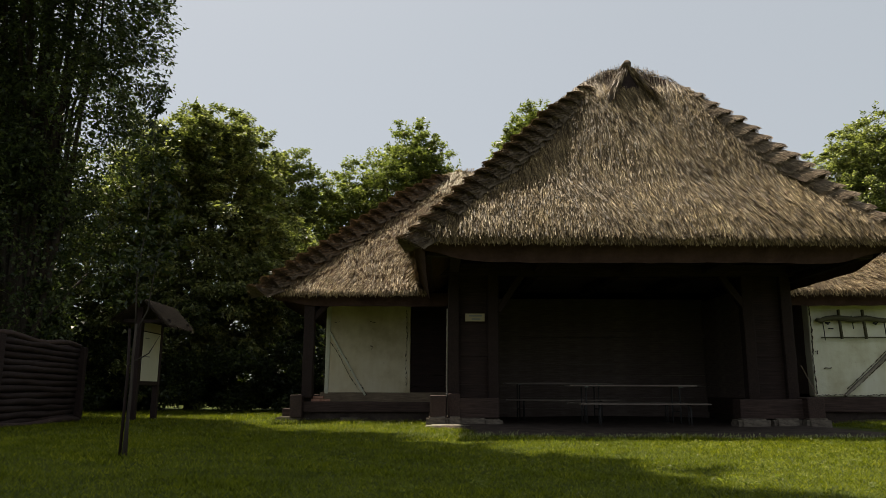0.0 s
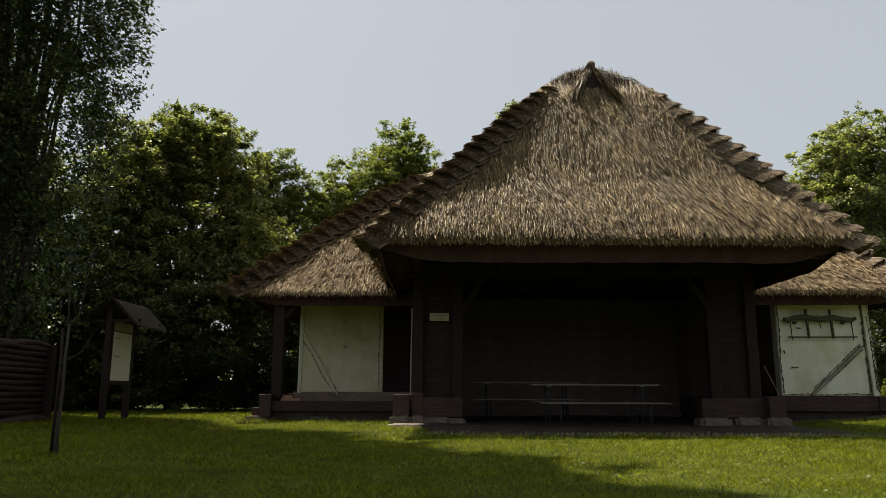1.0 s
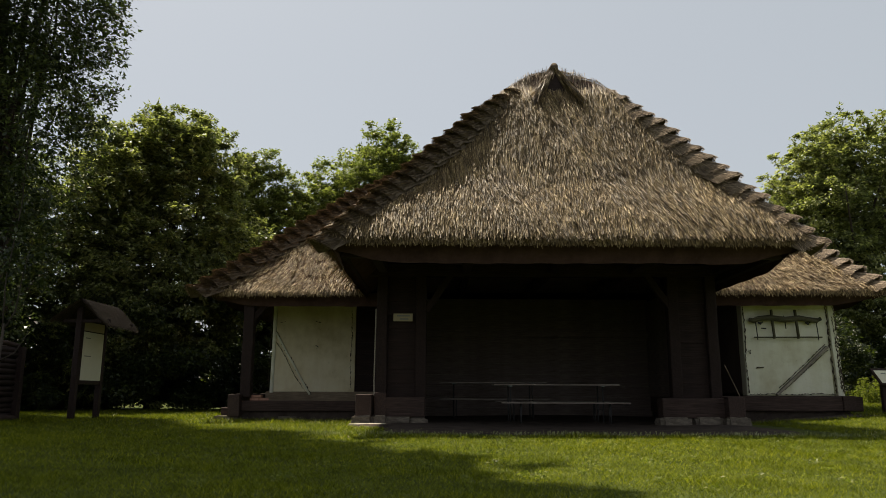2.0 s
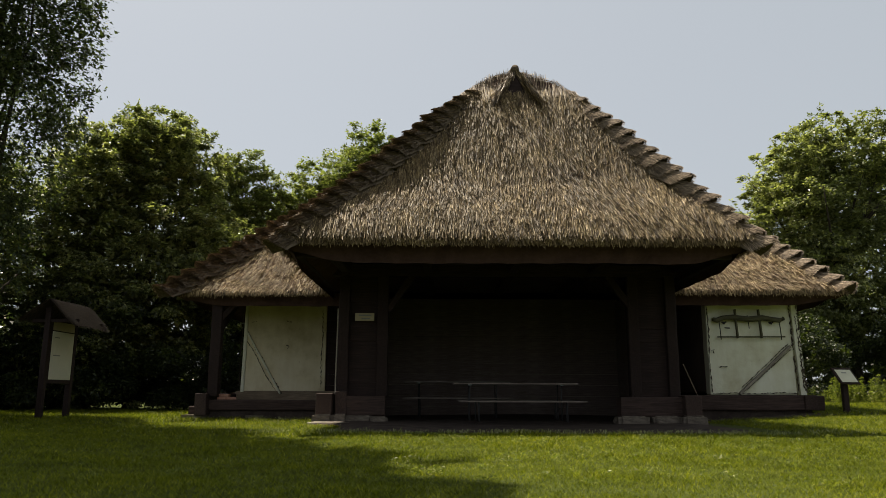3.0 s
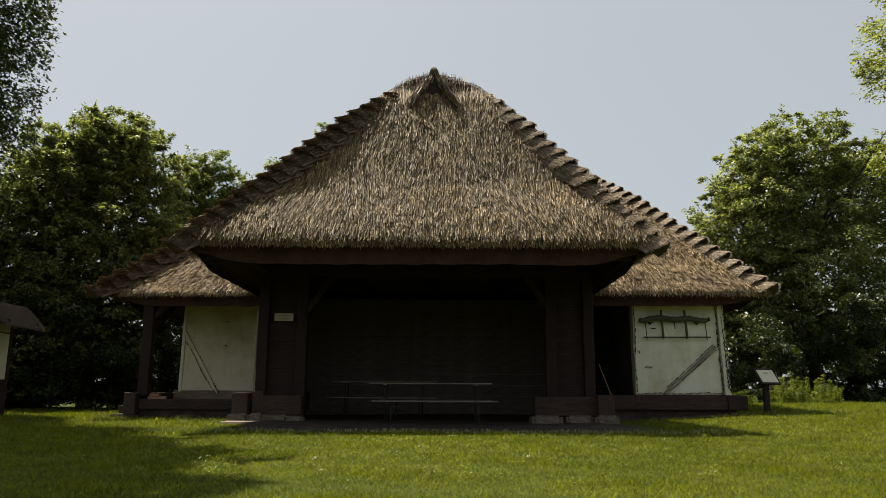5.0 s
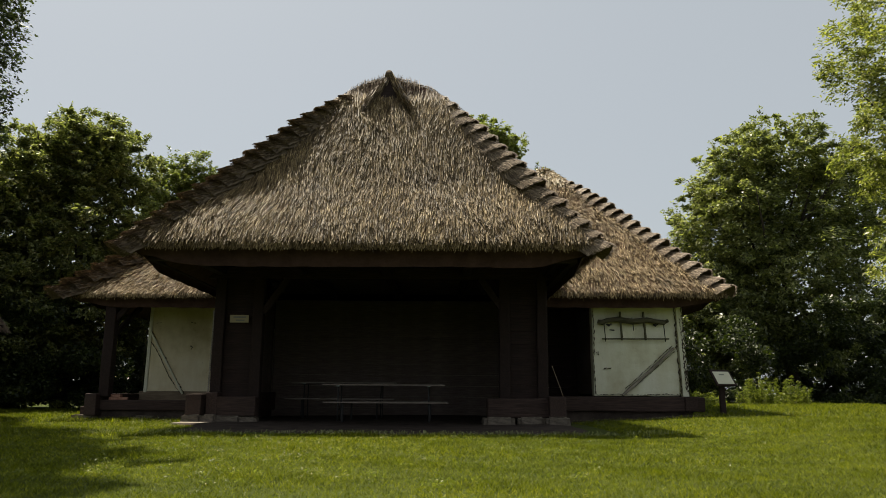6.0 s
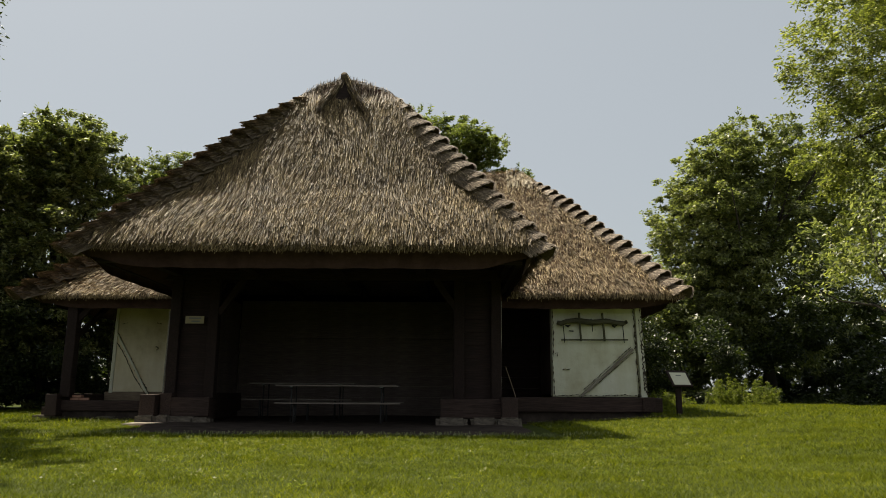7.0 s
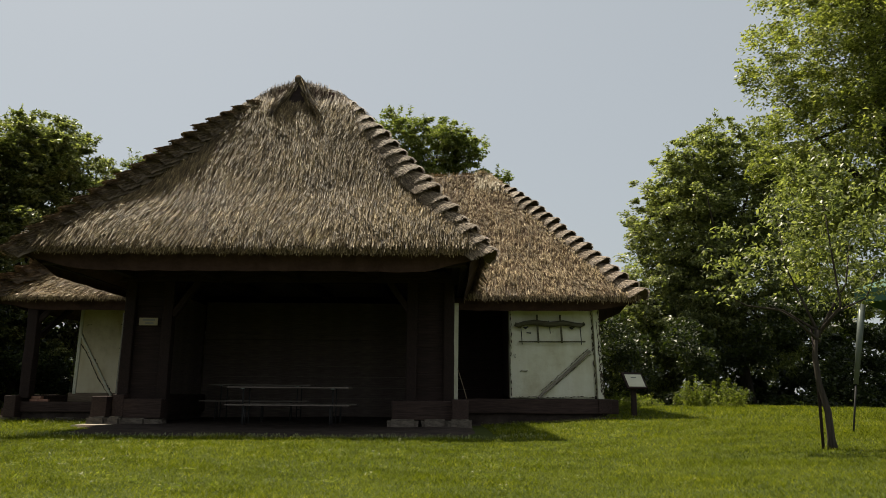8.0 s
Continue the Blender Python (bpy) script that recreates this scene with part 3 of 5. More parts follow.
def heightfield(x0, x1, y0, y1, step, top, edge_drop, deep, lip):
    """A closed thatch bed over a plan rectangle: top grid, underside grid and the cut edge between them."""
    nx, ny = int((x1 - x0) / step) + 1, int((y1 - y0) / step) + 1
    gx, gy = np.meshgrid(np.linspace(x0, x1, nx), np.linspace(y0, y1, ny), indexing="ij")
    zt = top(gx, gy)
    rim = np.minimum(np.minimum(gx - x0, x1 - gx), np.minimum(gy - y0, y1 - gy))
    # the cut edge thins out towards the front corners
    corner = np.minimum(np.hypot(gx - x0, gy - y0), np.hypot(x1 - gx, gy - y0))
    zb = zt - (edge_drop + (deep - edge_drop) * smoothstep(0, 0.6, rim)) * (0.45 + 0.55 * smoothstep(0.0, 1.3, corner))
    zb = zb + 0.008 * np.sin(gx * 1.7 + 1.3 * np.sin(gx * 0.9)) + 0.006 * np.sin(gx * 9.1 + gy * 7.3)
    bx, by = np.clip(gx, x0 + lip, x1 - lip), np.maximum(gy, y0 + lip)
    wob = 0.02 * np.sin(gx * 3.1 + 2 * np.sin(gy * 2)) + 0.015 * np.sin(gy * 4.3 + gx)
    v = np.concatenate([np.stack([gx, gy, zt + wob], -1).reshape(-1, 3), np.stack([bx, by, zb], -1).reshape(-1, 3)])
    i, j = np.meshgrid(np.arange(nx - 1), np.arange(ny - 1), indexing="ij")
    a = (i * ny + j).ravel()
    t = np.stack([a, a + ny, a + ny + 1, a + 1], 1)
    o = nx * ny
    f = [t, t[:, ::-1] + o]
    for line in ([k * ny for k in range(nx)], [k * ny + ny - 1 for k in range(nx)][::-1], list(range(ny))[::-1], [(nx - 1) * ny + k for k in range(ny)]):
        q = np.array(line)
        f.append(np.stack([q[:-1], q[:-1] + o, q[1:] + o, q[1:]], 1)[:, ::-1])
    return v, np.concatenate(f)


def soft_min(a, b, k):
    h = np.clip(0.5 + 0.5 * (b - a) / k, 0, 1)
    return b * (1 - h) + a * h - k * h * (1 - h)


PX0, PX1, PY0 = -0.58, 8.12, 12.4          # porch eaves
RIDGE_X, RIDGE_Z = 4.02, 7.76


def porch_top(x, y):
    left, right = 3.4 + 1.08 * (x - PX0), 3.4 + 1.33 * (PX1 - x)
    cap = RIDGE_Z - 0.3 * np.sqrt((x - RIDGE_X) ** 2 + 0.02)
    front = 3.4 + 1.64 * (y - PY0)
    front = front - 0.29 * smoothstep(0.1, 1.1, y - PY0) * (1 - 0.8 * smoothstep(13.2, 14.8, y))
    front = np.where(y > 14.85, front + 6 * (y - 14.85), front)
    return soft_min(soft_min(soft_min(left, right, 0.2), cap, 0.35), front, 0.22)


MX0, MX1, MY1 = -4.32, 12.2, 29.0


def main_eave(x):
    return 17.95 - 0.055 * (x + 4.4)


def main_top(x, y):
    left, right = 3.2 + 1.03 * (x - MX0), 3.15 + 1.5 * (MX1 - x)
    front = 3.18 + 0.86 * (y - main_eave(x)) 
    back = 3.1 + 0.84 * (MY1 - y)
    return soft_min(soft_min(soft_min(left, right, 0.2), front, 0.3), soft_min(front, back, 0.2), 0.3)


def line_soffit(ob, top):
    """Gives the underside and the cut edge of a thatch bed a darker brown than its top."""
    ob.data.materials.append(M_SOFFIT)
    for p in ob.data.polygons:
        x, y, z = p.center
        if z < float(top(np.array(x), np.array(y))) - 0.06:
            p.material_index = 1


def drop_cells(v, f, bad):
    c = v[f].mean(1)
    return f[~bad(c)]


v, f = heightfield(PX0, PX1, PY0, 22.8, 0.12, porch_top, 0.42, 0.75, 0.26)
f = drop_cells(v, f, lambda c: (c[:, 1] > 18.4) & (c[:, 2] < main_top(c[:, 0], c[:, 1]) - 0.05))
porch_roof = under(raw("porch_roof", v, f, M_THATCH), barn)
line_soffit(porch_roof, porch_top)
# the long roof is laid out with a straight front eave, then skewed to the true line
v, f = heightfield(MX0, MX1, 17.95, MY1, 0.15, lambda x, y: main_top(x, y + (main_eave(x) - 17.95) * (MY1 - y) / (MY1 - 17.95)), 0.3, 0.55, 0.2)
v[:, 1] += (main_eave(v[:, 0]) - 17.95) * (MY1 - v[:, 1]) / (MY1 - 17.95)
f = drop_cells(v, f, lambda c: (c[:, 2] < porch_top(c[:, 0], c[:, 1]) - 0.9) & (c[:, 0] > 0.6) & (c[:, 0] < 7.3) & (c[:, 1] < 20))
long_roof = under(raw("long_roof", v, f, M_THATCH), barn)
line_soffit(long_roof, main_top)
bpy.context.view_layer.update()


def lay_straw(name, top, region, n, parent, mat, label, seed, length=(0.25, 0.7), width=0.0064, lift=0.03, clip=None, steep=3.2):
    """Reed ends lying down the slope of a roof."""
    rng = np.random.default_rng(seed)
    x0, x1, y0, y1 = region
    m = n // 9
    tuft = rng.integers(0, m, n)
    x = rng.uniform(x0, x1, m)[tuft] + rng.normal(0, 0.006, n)
    y = rng.uniform(y0, y1, m)[tuft] + rng.normal(0, 0.035, n)
    ok = (x > x0) & (x < x1) & (y > y0) & (y < y1)
    x, y, tuft = x[ok], y[ok], tuft[ok]
    n = len(x)
    t_ang, t_lift = rng.normal(0, 0.045, m), rng.uniform(0.1, 1.6, m)
    e = 0.02
    z = top(x, y)
    gx, gy = (top(x + e, y) - top(x - e, y)) / (2 * e), (top(x, y + e) - top(x, y - e)) / (2 * e)
    area = np.sqrt(1 + gx ** 2 + gy ** 2)
    keep = (rng.random(n) < area / 3.2) & (area < steep)
    if clip is not None:
        keep &= clip(x, y, z)
    x, y, z, gx, gy, tuft = (q[keep] for q in (x, y, z, gx, gy, tuft))
    n = len(x)
    nrm = np.stack([-gx, -gy, np.ones(n)], 1)
    nrm /= np.linalg.norm(nrm, axis=1, keepdims=True)
    down = np.stack([-gx, -gy, -(gx ** 2 + gy ** 2)], 1)
    down /= np.linalg.norm(down, axis=1, keepdims=True)
    side = np.cross(nrm, down)
    ang = (rng.normal(0, 0.05, n) + t_ang[tuft])[:, None] + 0.09 * np.sin(x * 2.3 + y * 3)[:, None]
    down = down * np.cos(ang) + side * np.sin(ang)
    side = np.cross(nrm, down)
    ln = rng.uniform(*length, n)[:, None]
    w = (width * rng.uniform(0.6, 1.3, n))[:, None] / 2
    # every tuft is a small rounded bundle: straws at its flanks lie lower and face sideways
    radius = rng.uniform(0.02, 0.075, len(t_lift))[tuft]
    round_at = np.clip(rng.normal(0, 0.75, n), -1.45, 1.45)
    p = np.stack([x, y, z], 1) + nrm * (0.006 + radius * np.cos(round_at))[:, None] + side * (radius * np.sin(round_at))[:, None]
    up = nrm * (lift * (0.6 * rng.uniform(0, 1, n) + t_lift[tuft]))[:, None]
    a, b = p - down * ln * 0.5, p + down * ln * 0.5 + up
    turn = (round_at + rng.normal(0, 0.35, n))[:, None]
    across = (side * np.cos(turn) - nrm * np.sin(turn)) * w
    v = np.stack([a - across, a + across, b + across, b - across], 1).reshape(-1, 3)
    return under(raw(name, v, quads(v), mat, None, label), parent)


def above_main(x, y, z):
    return z > main_top(x, y) - 0.08


def above_porch(x, y, z):
    inside = (x > PX0) & (x < PX1)
    return ~inside | (z > porch_top(x, y) - 0.08)


# eaves get their ragged fringe from reeds that start just inside the edge
lay_straw("thatch", porch_top, (PX0, PX1, PY0, 14.72), 330000, porch_roof, M_STRAW, "weathered brown reed thatch", 41, length=(0.16, 0.46), width=0.006, lift=0.05)
lay_straw("thatch", porch_top, (PX0, PX1, 15.0, 22), 90000, porch_roof, M_STRAW, "weathered brown reed thatch", 42, width=0.014, clip=above_main)
lay_straw("thatch", main_top, (MX0, MX1, 16.95, 23.3), 390000, long_roof, M_STRAW_SUNLIT, "sunlit golden reed thatch", 43, length=(0.11, 0.3), width=0.0085, lift=0.05, clip=lambda x, y, z: (y > main_eave(x)) & above_porch(x, y, z))
lay_straw("ridge_thatch", porch_top, (2.7, 5.6, 14.2, 15.6), 17000, porch_roof, M_STRAW_DARK, "dark combed straw round the ridge end", 46, lift=0.015, length=(0.15, 0.36), clip=lambda x, y, z: (z > 6.55) & ((y > 14.75) | (np.abs(x - RIDGE_X) > 0.55)), steep=9)
lay_straw("fresh_thatch", main_top, (-0.6, 1.0, 22.1, 23.4), 5000, long_roof, M_STRAW_PALE, "pale fresh straw along the ridge", 44, width=0.016, lift=0.05)
lay_straw("fresh_thatch", main_top, (8.4, 9.4, 22.1, 23.4), 2500, long_roof, M_STRAW_PALE, "pale fresh straw along the ridge", 45, width=0.016, lift=0.03)


def fringe(name, a, b, n, parent, seed, drop=0.09):
    """Reed ends hanging below a straight eave from a to b."""
    rng = np.random.default_rng(seed)
    a, b = np.array(a), np.array(b)
    t = rng.random(n)[:, None]
    p = a + (b - a) * t + rng.normal(0, 0.02, (n, 3))
    p[:, 2] -= 0.07 * rng.random(n) ** 1.5 - 0.03
    side = (b - a) / np.linalg.norm(b - a)
    outw = np.array([side[1], -side[0], 0])
    d = -outw * -0.45 + np.array([0, 0, -1.0]) + rng.normal(0, 0.12, (n, 3))
    ln = rng.uniform(0.04, drop * 1.3, n)[:, None]
    w = 0.006
    q = p + d * ln
    v = np.stack([p - side * w, p + side * w, q + side * w * 0.7, q - side * w * 0.7], 1).reshape(-1, 3)
    under(raw(name, v, quads(v), M_STRAW, None, "frayed reed ends along the eave"), parent)


fringe("eave_fringe", (PX0, PY0, 3.36), (PX1, PY0, 3.36), 7000, porch_roof, 51, 0.07)
fringe("eave_fringe", (PX0, 18.2, 3.36), (PX0, PY0, 3.36), 2000, porch_roof, 52)
fringe("eave_fringe", (PX1, PY0, 3.36), (PX1, 17.4, 3.36), 2000, porch_roof, 53)
fringe("eave_fringe", (MX0, main_eave(MX0), 3.16), (-0.4, main_eave(-0.4), 3.16), 2500, long_roof, 54)
fringe("eave_fringe", (7.9, main_eave(7.9), 3.16), (MX1, main_eave(MX1), 3.13), 2500, long_roof, 55)


def bundle_mesh(seed):
    """One saddle bundle of a hip: an arched pad of straw, thick at its lower end."""
    rng = np.random.default_rng(seed)
    ns, nl = 11, 7
    vs = []
    for layer in (0, 1):
        for i in range(nl):
            t = i / (nl - 1)
            half = 0.27 + 0.045 * t
            rise = (0.22 + 0.15 * t) if layer == 0 else 0.12
            for k in range(ns):
                a = -1 + 2 * k / (ns - 1)
                z = rise * (1 - a * a) ** 0.85 - 0.16
                # rounded lower lip that overhangs its own foot
                lip = 0.17 * (1 - a * a) if layer == 0 else -0.14
                x = -0.32 + 0.66 * t + lip * (0.3 + 0.7 * t) + rng.normal(0, 0.02)
                vs.append((x, half * a * (1 if layer == 0 else 0.8), z + rng.normal(0, 0.014)))
    fs = []
    o = ns * nl
    for i in range(nl - 1):
        for k in range(ns - 1):
            a = i * ns + k
            fs += [(a, a + ns, a + ns + 1, a + 1), (o + a, o + a + 1, o + a + ns + 1, o + a + ns)]
    for k in range(ns - 1):
        a = (nl - 1) * ns + k
        fs += [(a, o + a, o + a + 1, a + 1), (k, k + 1, o + k + 1, o + k)]
    for i in range(nl - 1):
        fs += [(i * ns, o + i * ns, o + (i + 1) * ns, (i + 1) * ns), (i * ns + ns - 1, (i + 1) * ns + ns - 1, o + (i + 1) * ns + ns - 1, o + i * ns + ns - 1)]
    n0 = len(vs)
    # loose straws on the pad
    top = np.array(vs[:o]).reshape(nl, ns, 3)
    def at(t, a):
        i, k = min(max(t, 0), 1) * (nl - 1), (min(max(a, -1), 1) + 1) / 2 * (ns - 1)
        i0, k0 = min(int(i), nl - 2), min(int(k), ns - 2)
        fi, fk = i - i0, k - k0
        return (top[i0, k0] * (1 - fi) + top[i0 + 1, k0] * fi) * (1 - fk) + (top[i0, k0 + 1] * (1 - fi) + top[i0 + 1, k0 + 1] * fi) * fk

    for s in range(620):
        t, a = rng.random() ** 0.7, rng.uniform(-0.95, 0.95)
        u = rng.uniform(0.15, 0.4)
        p, q = at(t, a), at(min(t + u, 1.0), a * 1.05 + rng.normal(0, 0.07))
        over = max(0.0, t + u - 1)
        p, q = p + [0, 0, 0.006], q + [min(over, 0.25) * 0.3, 0, 0.008 + rng.normal(0, 0.006)]
        w = np.array([0, 0.0045, 0.003])
        b = len(vs)
        vs += [tuple(p - w), tuple(p + w), tuple(q + w), tuple(q - w)]
        fs.append((b, b + 1, b + 2, b + 3))
    me = bpy.data.meshes.new("hip_saddle")
    me.from_pydata([tuple(map(float, q)) for q in vs], [], fs)
    me.materials.append(M_SADDLE)
    me.materials.append(M_STRAW_DARK)
    for p in me.polygons:
        p.material_index = int(p.vertices[0] >= n0)
    return me


BUNDLES = [bundle_mesh(s) for s in (1, 2, 3)]


def lay_bundles(points, parent, spacing, name="hip_saddle", size=1.0, seed=0, proud=-0.06, south=0.0):
    """Saddle bundles one over the other along a hip given from its foot to its top."""
    rng = random.Random(seed)
    pts = [Vector(p) for p in points]
    lens = [(b - a).length for a, b in zip(pts, pts[1:])]
    total = sum(lens)
    n = int(total / spacing)
    for i in range(n + 1):
        s, k = total * i / n, 0
        while k < len(lens) - 1 and s > lens[k]:
            s -= lens[k]
            k += 1
        p = pts[k].lerp(pts[k + 1], min(1, s / lens[k]))
        x = (pts[k] - pts[k + 1]).normalized()
        y = Vector((0, 0, 1)).cross(x).normalized()
        z = x.cross(y)
        # lower end of each pad is tipped up over the one below it
        m = Matrix((x, y, z)).transposed().to_4x4() @ pose(0, 0, 0, rng.uniform(-4, 4), -12 + rng.uniform(-2.5, 2.5), rng.uniform(-3, 3))
        # the pads lie over to the south, and shrink where the hip runs out into the ridge
        fade = 1 - 0.2 * max(0.0, (i / n - 0.8) / 0.2)
        m.translation = p + z * (proud - 0.35 * (1 - fade)) - Vector((0, south, 0))
        ob = new(name, BUNDLES[i % 3])
        under(ob, parent)
        ob.matrix_world = m @ Matrix.Diagonal((size * fade, size * fade * rng.uniform(0.92, 1.08), size * fade * rng.uniform(0.9, 1.1), 1))


def porch_hip(side):
    pts = []
    for i in range(17):
        h = 0.16 + 3.9 * i / 16
        y = PY0 + h / 1.64
        x = PX0 + h / 1.08 if side < 0 else PX1 - h / 1.33
        cap = RIDGE_Z - 0.3 * abs(x - RIDGE_X)
        pts.append((x, y, float(soft_min(np.array(3.4 + h), np.array(cap), 0.35)) - 0.025))
    return pts


lay_bundles(porch_hip(-1), porch_roof, 0.32, size=0.95, seed=1, proud=-0.17, south=0.09)
lay_bundles(porch_hip(1), porch_roof, 0.32, size=0.95, seed=2, proud=-0.12)


def long_hip(side):
    pts = []
    for i in range(9):
        foot = 0.04 if side < 0 else 0.22
        h = foot + (4.45 - foot) * i / 8
        x = MX0 + h / 1.03 if side < 0 else MX1 - h / 1.5
        y = main_eave(x) + h / 0.86
        pts.append((x, y, float(main_top(np.array(x), np.array(y))) + 0.02))
    return pts


lay_bundles(long_hip(-1), long_roof, 0.42, size=1.0, seed=3, proud=0.14, south=0.08)
lay_bundles(long_hip(1), long_roof, 0.42, size=0.95, seed=4, proud=0.03)


def ridge_end():
    """The gablet at the porch ridge: two flaps of straw meeting in a stubby finial over a dark board."""
    rng = np.random.default_rng(60)
    bm = bmesh.new()
    a = [(RIDGE_X - 0.3, 14.57, 6.9), (RIDGE_X + 0.3, 14.57, 6.9), (RIDGE_X, 14.78, 7.68)]
    fr = [bm.verts.new(p) for p in a]
    bk = [bm.verts.new((p[0], p[1] + 0.1, p[2])) for p in a]
    bm.faces.new(fr)
    bm.faces.new(bk[::-1])
    for i in range(3):
        bm.faces.new((fr[i], bk[i], bk[(i + 1) % 3], fr[(i + 1) % 3]))
    under(part("gablet_board", bm, M_BEAM), porch_roof)
    for s in (-1, 1):
        n = 1500
        t = rng.random(n)[:, None]
        apex, foot = np.array([RIDGE_X, 14.76, 7.77]), np.array([RIDGE_X + s * 0.42, 14.42, 7.0])
        back = np.array([s * 0.12, 0.5, 0.0])
        p = apex + (foot - apex) * t + back * rng.random(n)[:, None] * (0.3 + 0.7 * (1 - t)) + rng.normal(0, 0.035, (n, 3))
        d = (foot - apex) / np.linalg.norm(foot - apex) + rng.normal(0, 0.12, (n, 3)) + np.array([0, 0, -0.2])
        ln = rng.uniform(0.12, 0.28, n)[:, None]
        sd = np.cross(d, rng.normal(0, 1, (n, 3)))
        sd /= np.linalg.norm(sd, axis=1, keepdims=True)
        q = p + d * ln
        w = 0.008
        v = np.stack([p - sd * w, p + sd * w, q + sd * w, q - sd * w], 1).reshape(-1, 3)
        under(raw("ridge_flap", v, quads(v), M_STRAW_DARK if s < 0 else M_STRAW, None, "bound straw flap at the ridge end"), porch_roof)
    # stub of the ridge pole, wrapped in straw
    pts = [(RIDGE_X, 14.72, 7.79), (RIDGE_X, 14.9, 7.76), (RIDGE_X, 15.4, 7.66), (RIDGE_X, 17, 7.6), (RIDGE_X, 22, 7.6)]
    under(tube("ridge_roll", pts, [0.08, 0.12, 0.17, 0.2, 0.2], M_SADDLE, None, "", 10), porch_roof)


ridge_end()
rp = [(x, 23.2 + 0.02 * math.sin(x), 7.62) for x in (-0.2, 1.5, 3.5, 5.5, 7.5, 9.2)]
under(tube("ridge_roll", rp, [0.14, 0.2, 0.2, 0.2, 0.2, 0.14], M_STRAW_PALE, None, "pale straw roll along the ridge", 10), long_roof)

# porch frame
for x0, x1 in ((0.14, 1.16), (6.6, 7.6)):
    wood_wall("porch_front_wall", (x0 + 0.12, 15.86), (x1 - 0.1, 15.86), 0.58, 3.25, 9, M_BEAM, "dark stained plank wall beside the porch opening")
for x in (0.24, 1.1, 6.66, 7.5):
    timber("post", (x, 15.82, 0.55), (x, 15.82, 3.3), 0.24, 0.24, M_POST, barn, "thick dark hewn post", 0.012, 0.03, (0, 1, 0))
# added strip for the post's lit east face, its light put in as limewash colour
timber("pale_edge_strip", (7.68, 17.3, 0.6), (7.69, 17.3, 2.97), 0.12, 0.1, M_PLASTER, barn, "pale strip for the lit side of the post", 0.006, 0.008, (0, 1, 0))
timber("pale_edge_strip", (0.09, 15.74, 0.6), (0.1, 15.76, 2.5), 0.03, 0.04, M_GREY_POST, barn, "pale strip along the post edge", 0.006, 0.008, (0, 1, 0))
timber("lintel", (-0.5, 15.82, 3.36), (8.0, 15.82, 3.36), 0.26, 0.26, M_BEAM, barn, "long dark tie beam")
timber("brace", (1.2, 15.8, 2.45), (1.75, 15.8, 3.25), 0.14, 0.16, M_BEAM, barn, "", 0.01, 0.02, (0, 1, 0))
timber("brace", (6.68, 15.8, 2.45), (6.13, 15.8, 3.25), 0.14, 0.16, M_BEAM, barn, "", 0.01, 0.02, (0, 1, 0))
for x in (0.25, 2.1, 4.0, 5.8, 7.65):
    timber("cantilever_beam", (x, 12.95, 3.34), (x, 20.5, 3.5), 0.2, 0.2, M_BEAM, barn, "", 0.01, 0.02)
timber("eave_purlin", (-0.3, 12.95, 3.2), (7.8, 12.95, 3.2), 0.16, 0.16, M_BEAM, barn)
timber("side_purlin", (-0.28, 12.95, 3.2), (-0.28, 17.8, 3.2), 0.14, 0.14, M_BEAM, barn)
timber("side_purlin", (7.76, 12.95, 3.2), (7.76, 17.3, 3.2), 0.14, 0.14, M_BEAM, barn)
for x0, x1 in ((0.3, 1.2), (6.25, 7.85)):
    timber("sill", (x0, 15.72, 0.38), (x1, 15.72, 0.38), 0.4, 0.42, M_SILL, barn, "massive hewn sill log", 0.015, 0.03)
timber("sill_end", (0.25, 15.5, 0.43), (0.25, 21.2, 0.43), 0.26, 0.5, M_SILL, barn, "brown cut end of a crossing sill log", 0.015, 0.03)
timber("sill_end", (7.75, 15.3, 0.4), (7.75, 21.2, 0.4), 0.36, 0.44, M_SILL, barn, "", 0.015, 0.03)
timber("sill_block", (-0.09, 15.33, 0.42), (-0.09, 16.1, 0.42), 0.34, 0.44, M_SILL, barn, "cut log block with a pale end", 0.012, 0.02)
wood_wall("porch_side_wall", (0.2, 16.0), (0.2, 21.0), 0.6, 3.3, 9, M_INNER, "dark plank side wall")
wood_wall("porch_side_wall", (7.57, 16.0), (7.57, 21.0), 0.6, 3.3, 9, M_INNER, "dark plank side wall")
wood_wall("rear_wall", (0.25, 21.1), (7.6, 21.1), -0.05, 3.4, 11, M_INNER, "dark plank rear wall of the porch")
timber("wall_rail", (0.3, 20.9, 2.35), (7.6, 20.9, 2.35), 0.1, 0.16, M_INNER, barn, "horizontal rail across the dark wall")
bm = bmesh.new()
box(bm, (-0.3, 15.4, 3.62), (8.1, 21.3, 3.68), 0.0)
under(part("loft_floor", bm, M_INNER), barn)


def stone(x, y, z0, sx, sy, sz, seed, mat=M_STONE):
    bm = bmesh.new()
    bmesh.ops.create_cube(bm, size=1.0)
    bmesh.ops.bevel(bm, geom=bm.edges[:], offset=0.14, segments=2, affect="EDGES")
    bmesh.ops.subdivide_edges(bm, edges=bm.edges[:], cuts=1)
    for q in bm.verts:
        q.co += noise.noise_vector(q.co * 2.1 + Vector((seed, 0, 0))) * 0.07
    ob = part("foundation_stone", bm, mat)
    under(ob, barn)
    ob.matrix_world = pose(x, y, z0 + sz / 2, 0, 0, seed * 7 % 9 - 4) @ Matrix.Diagonal((sx, sy, sz, 1))


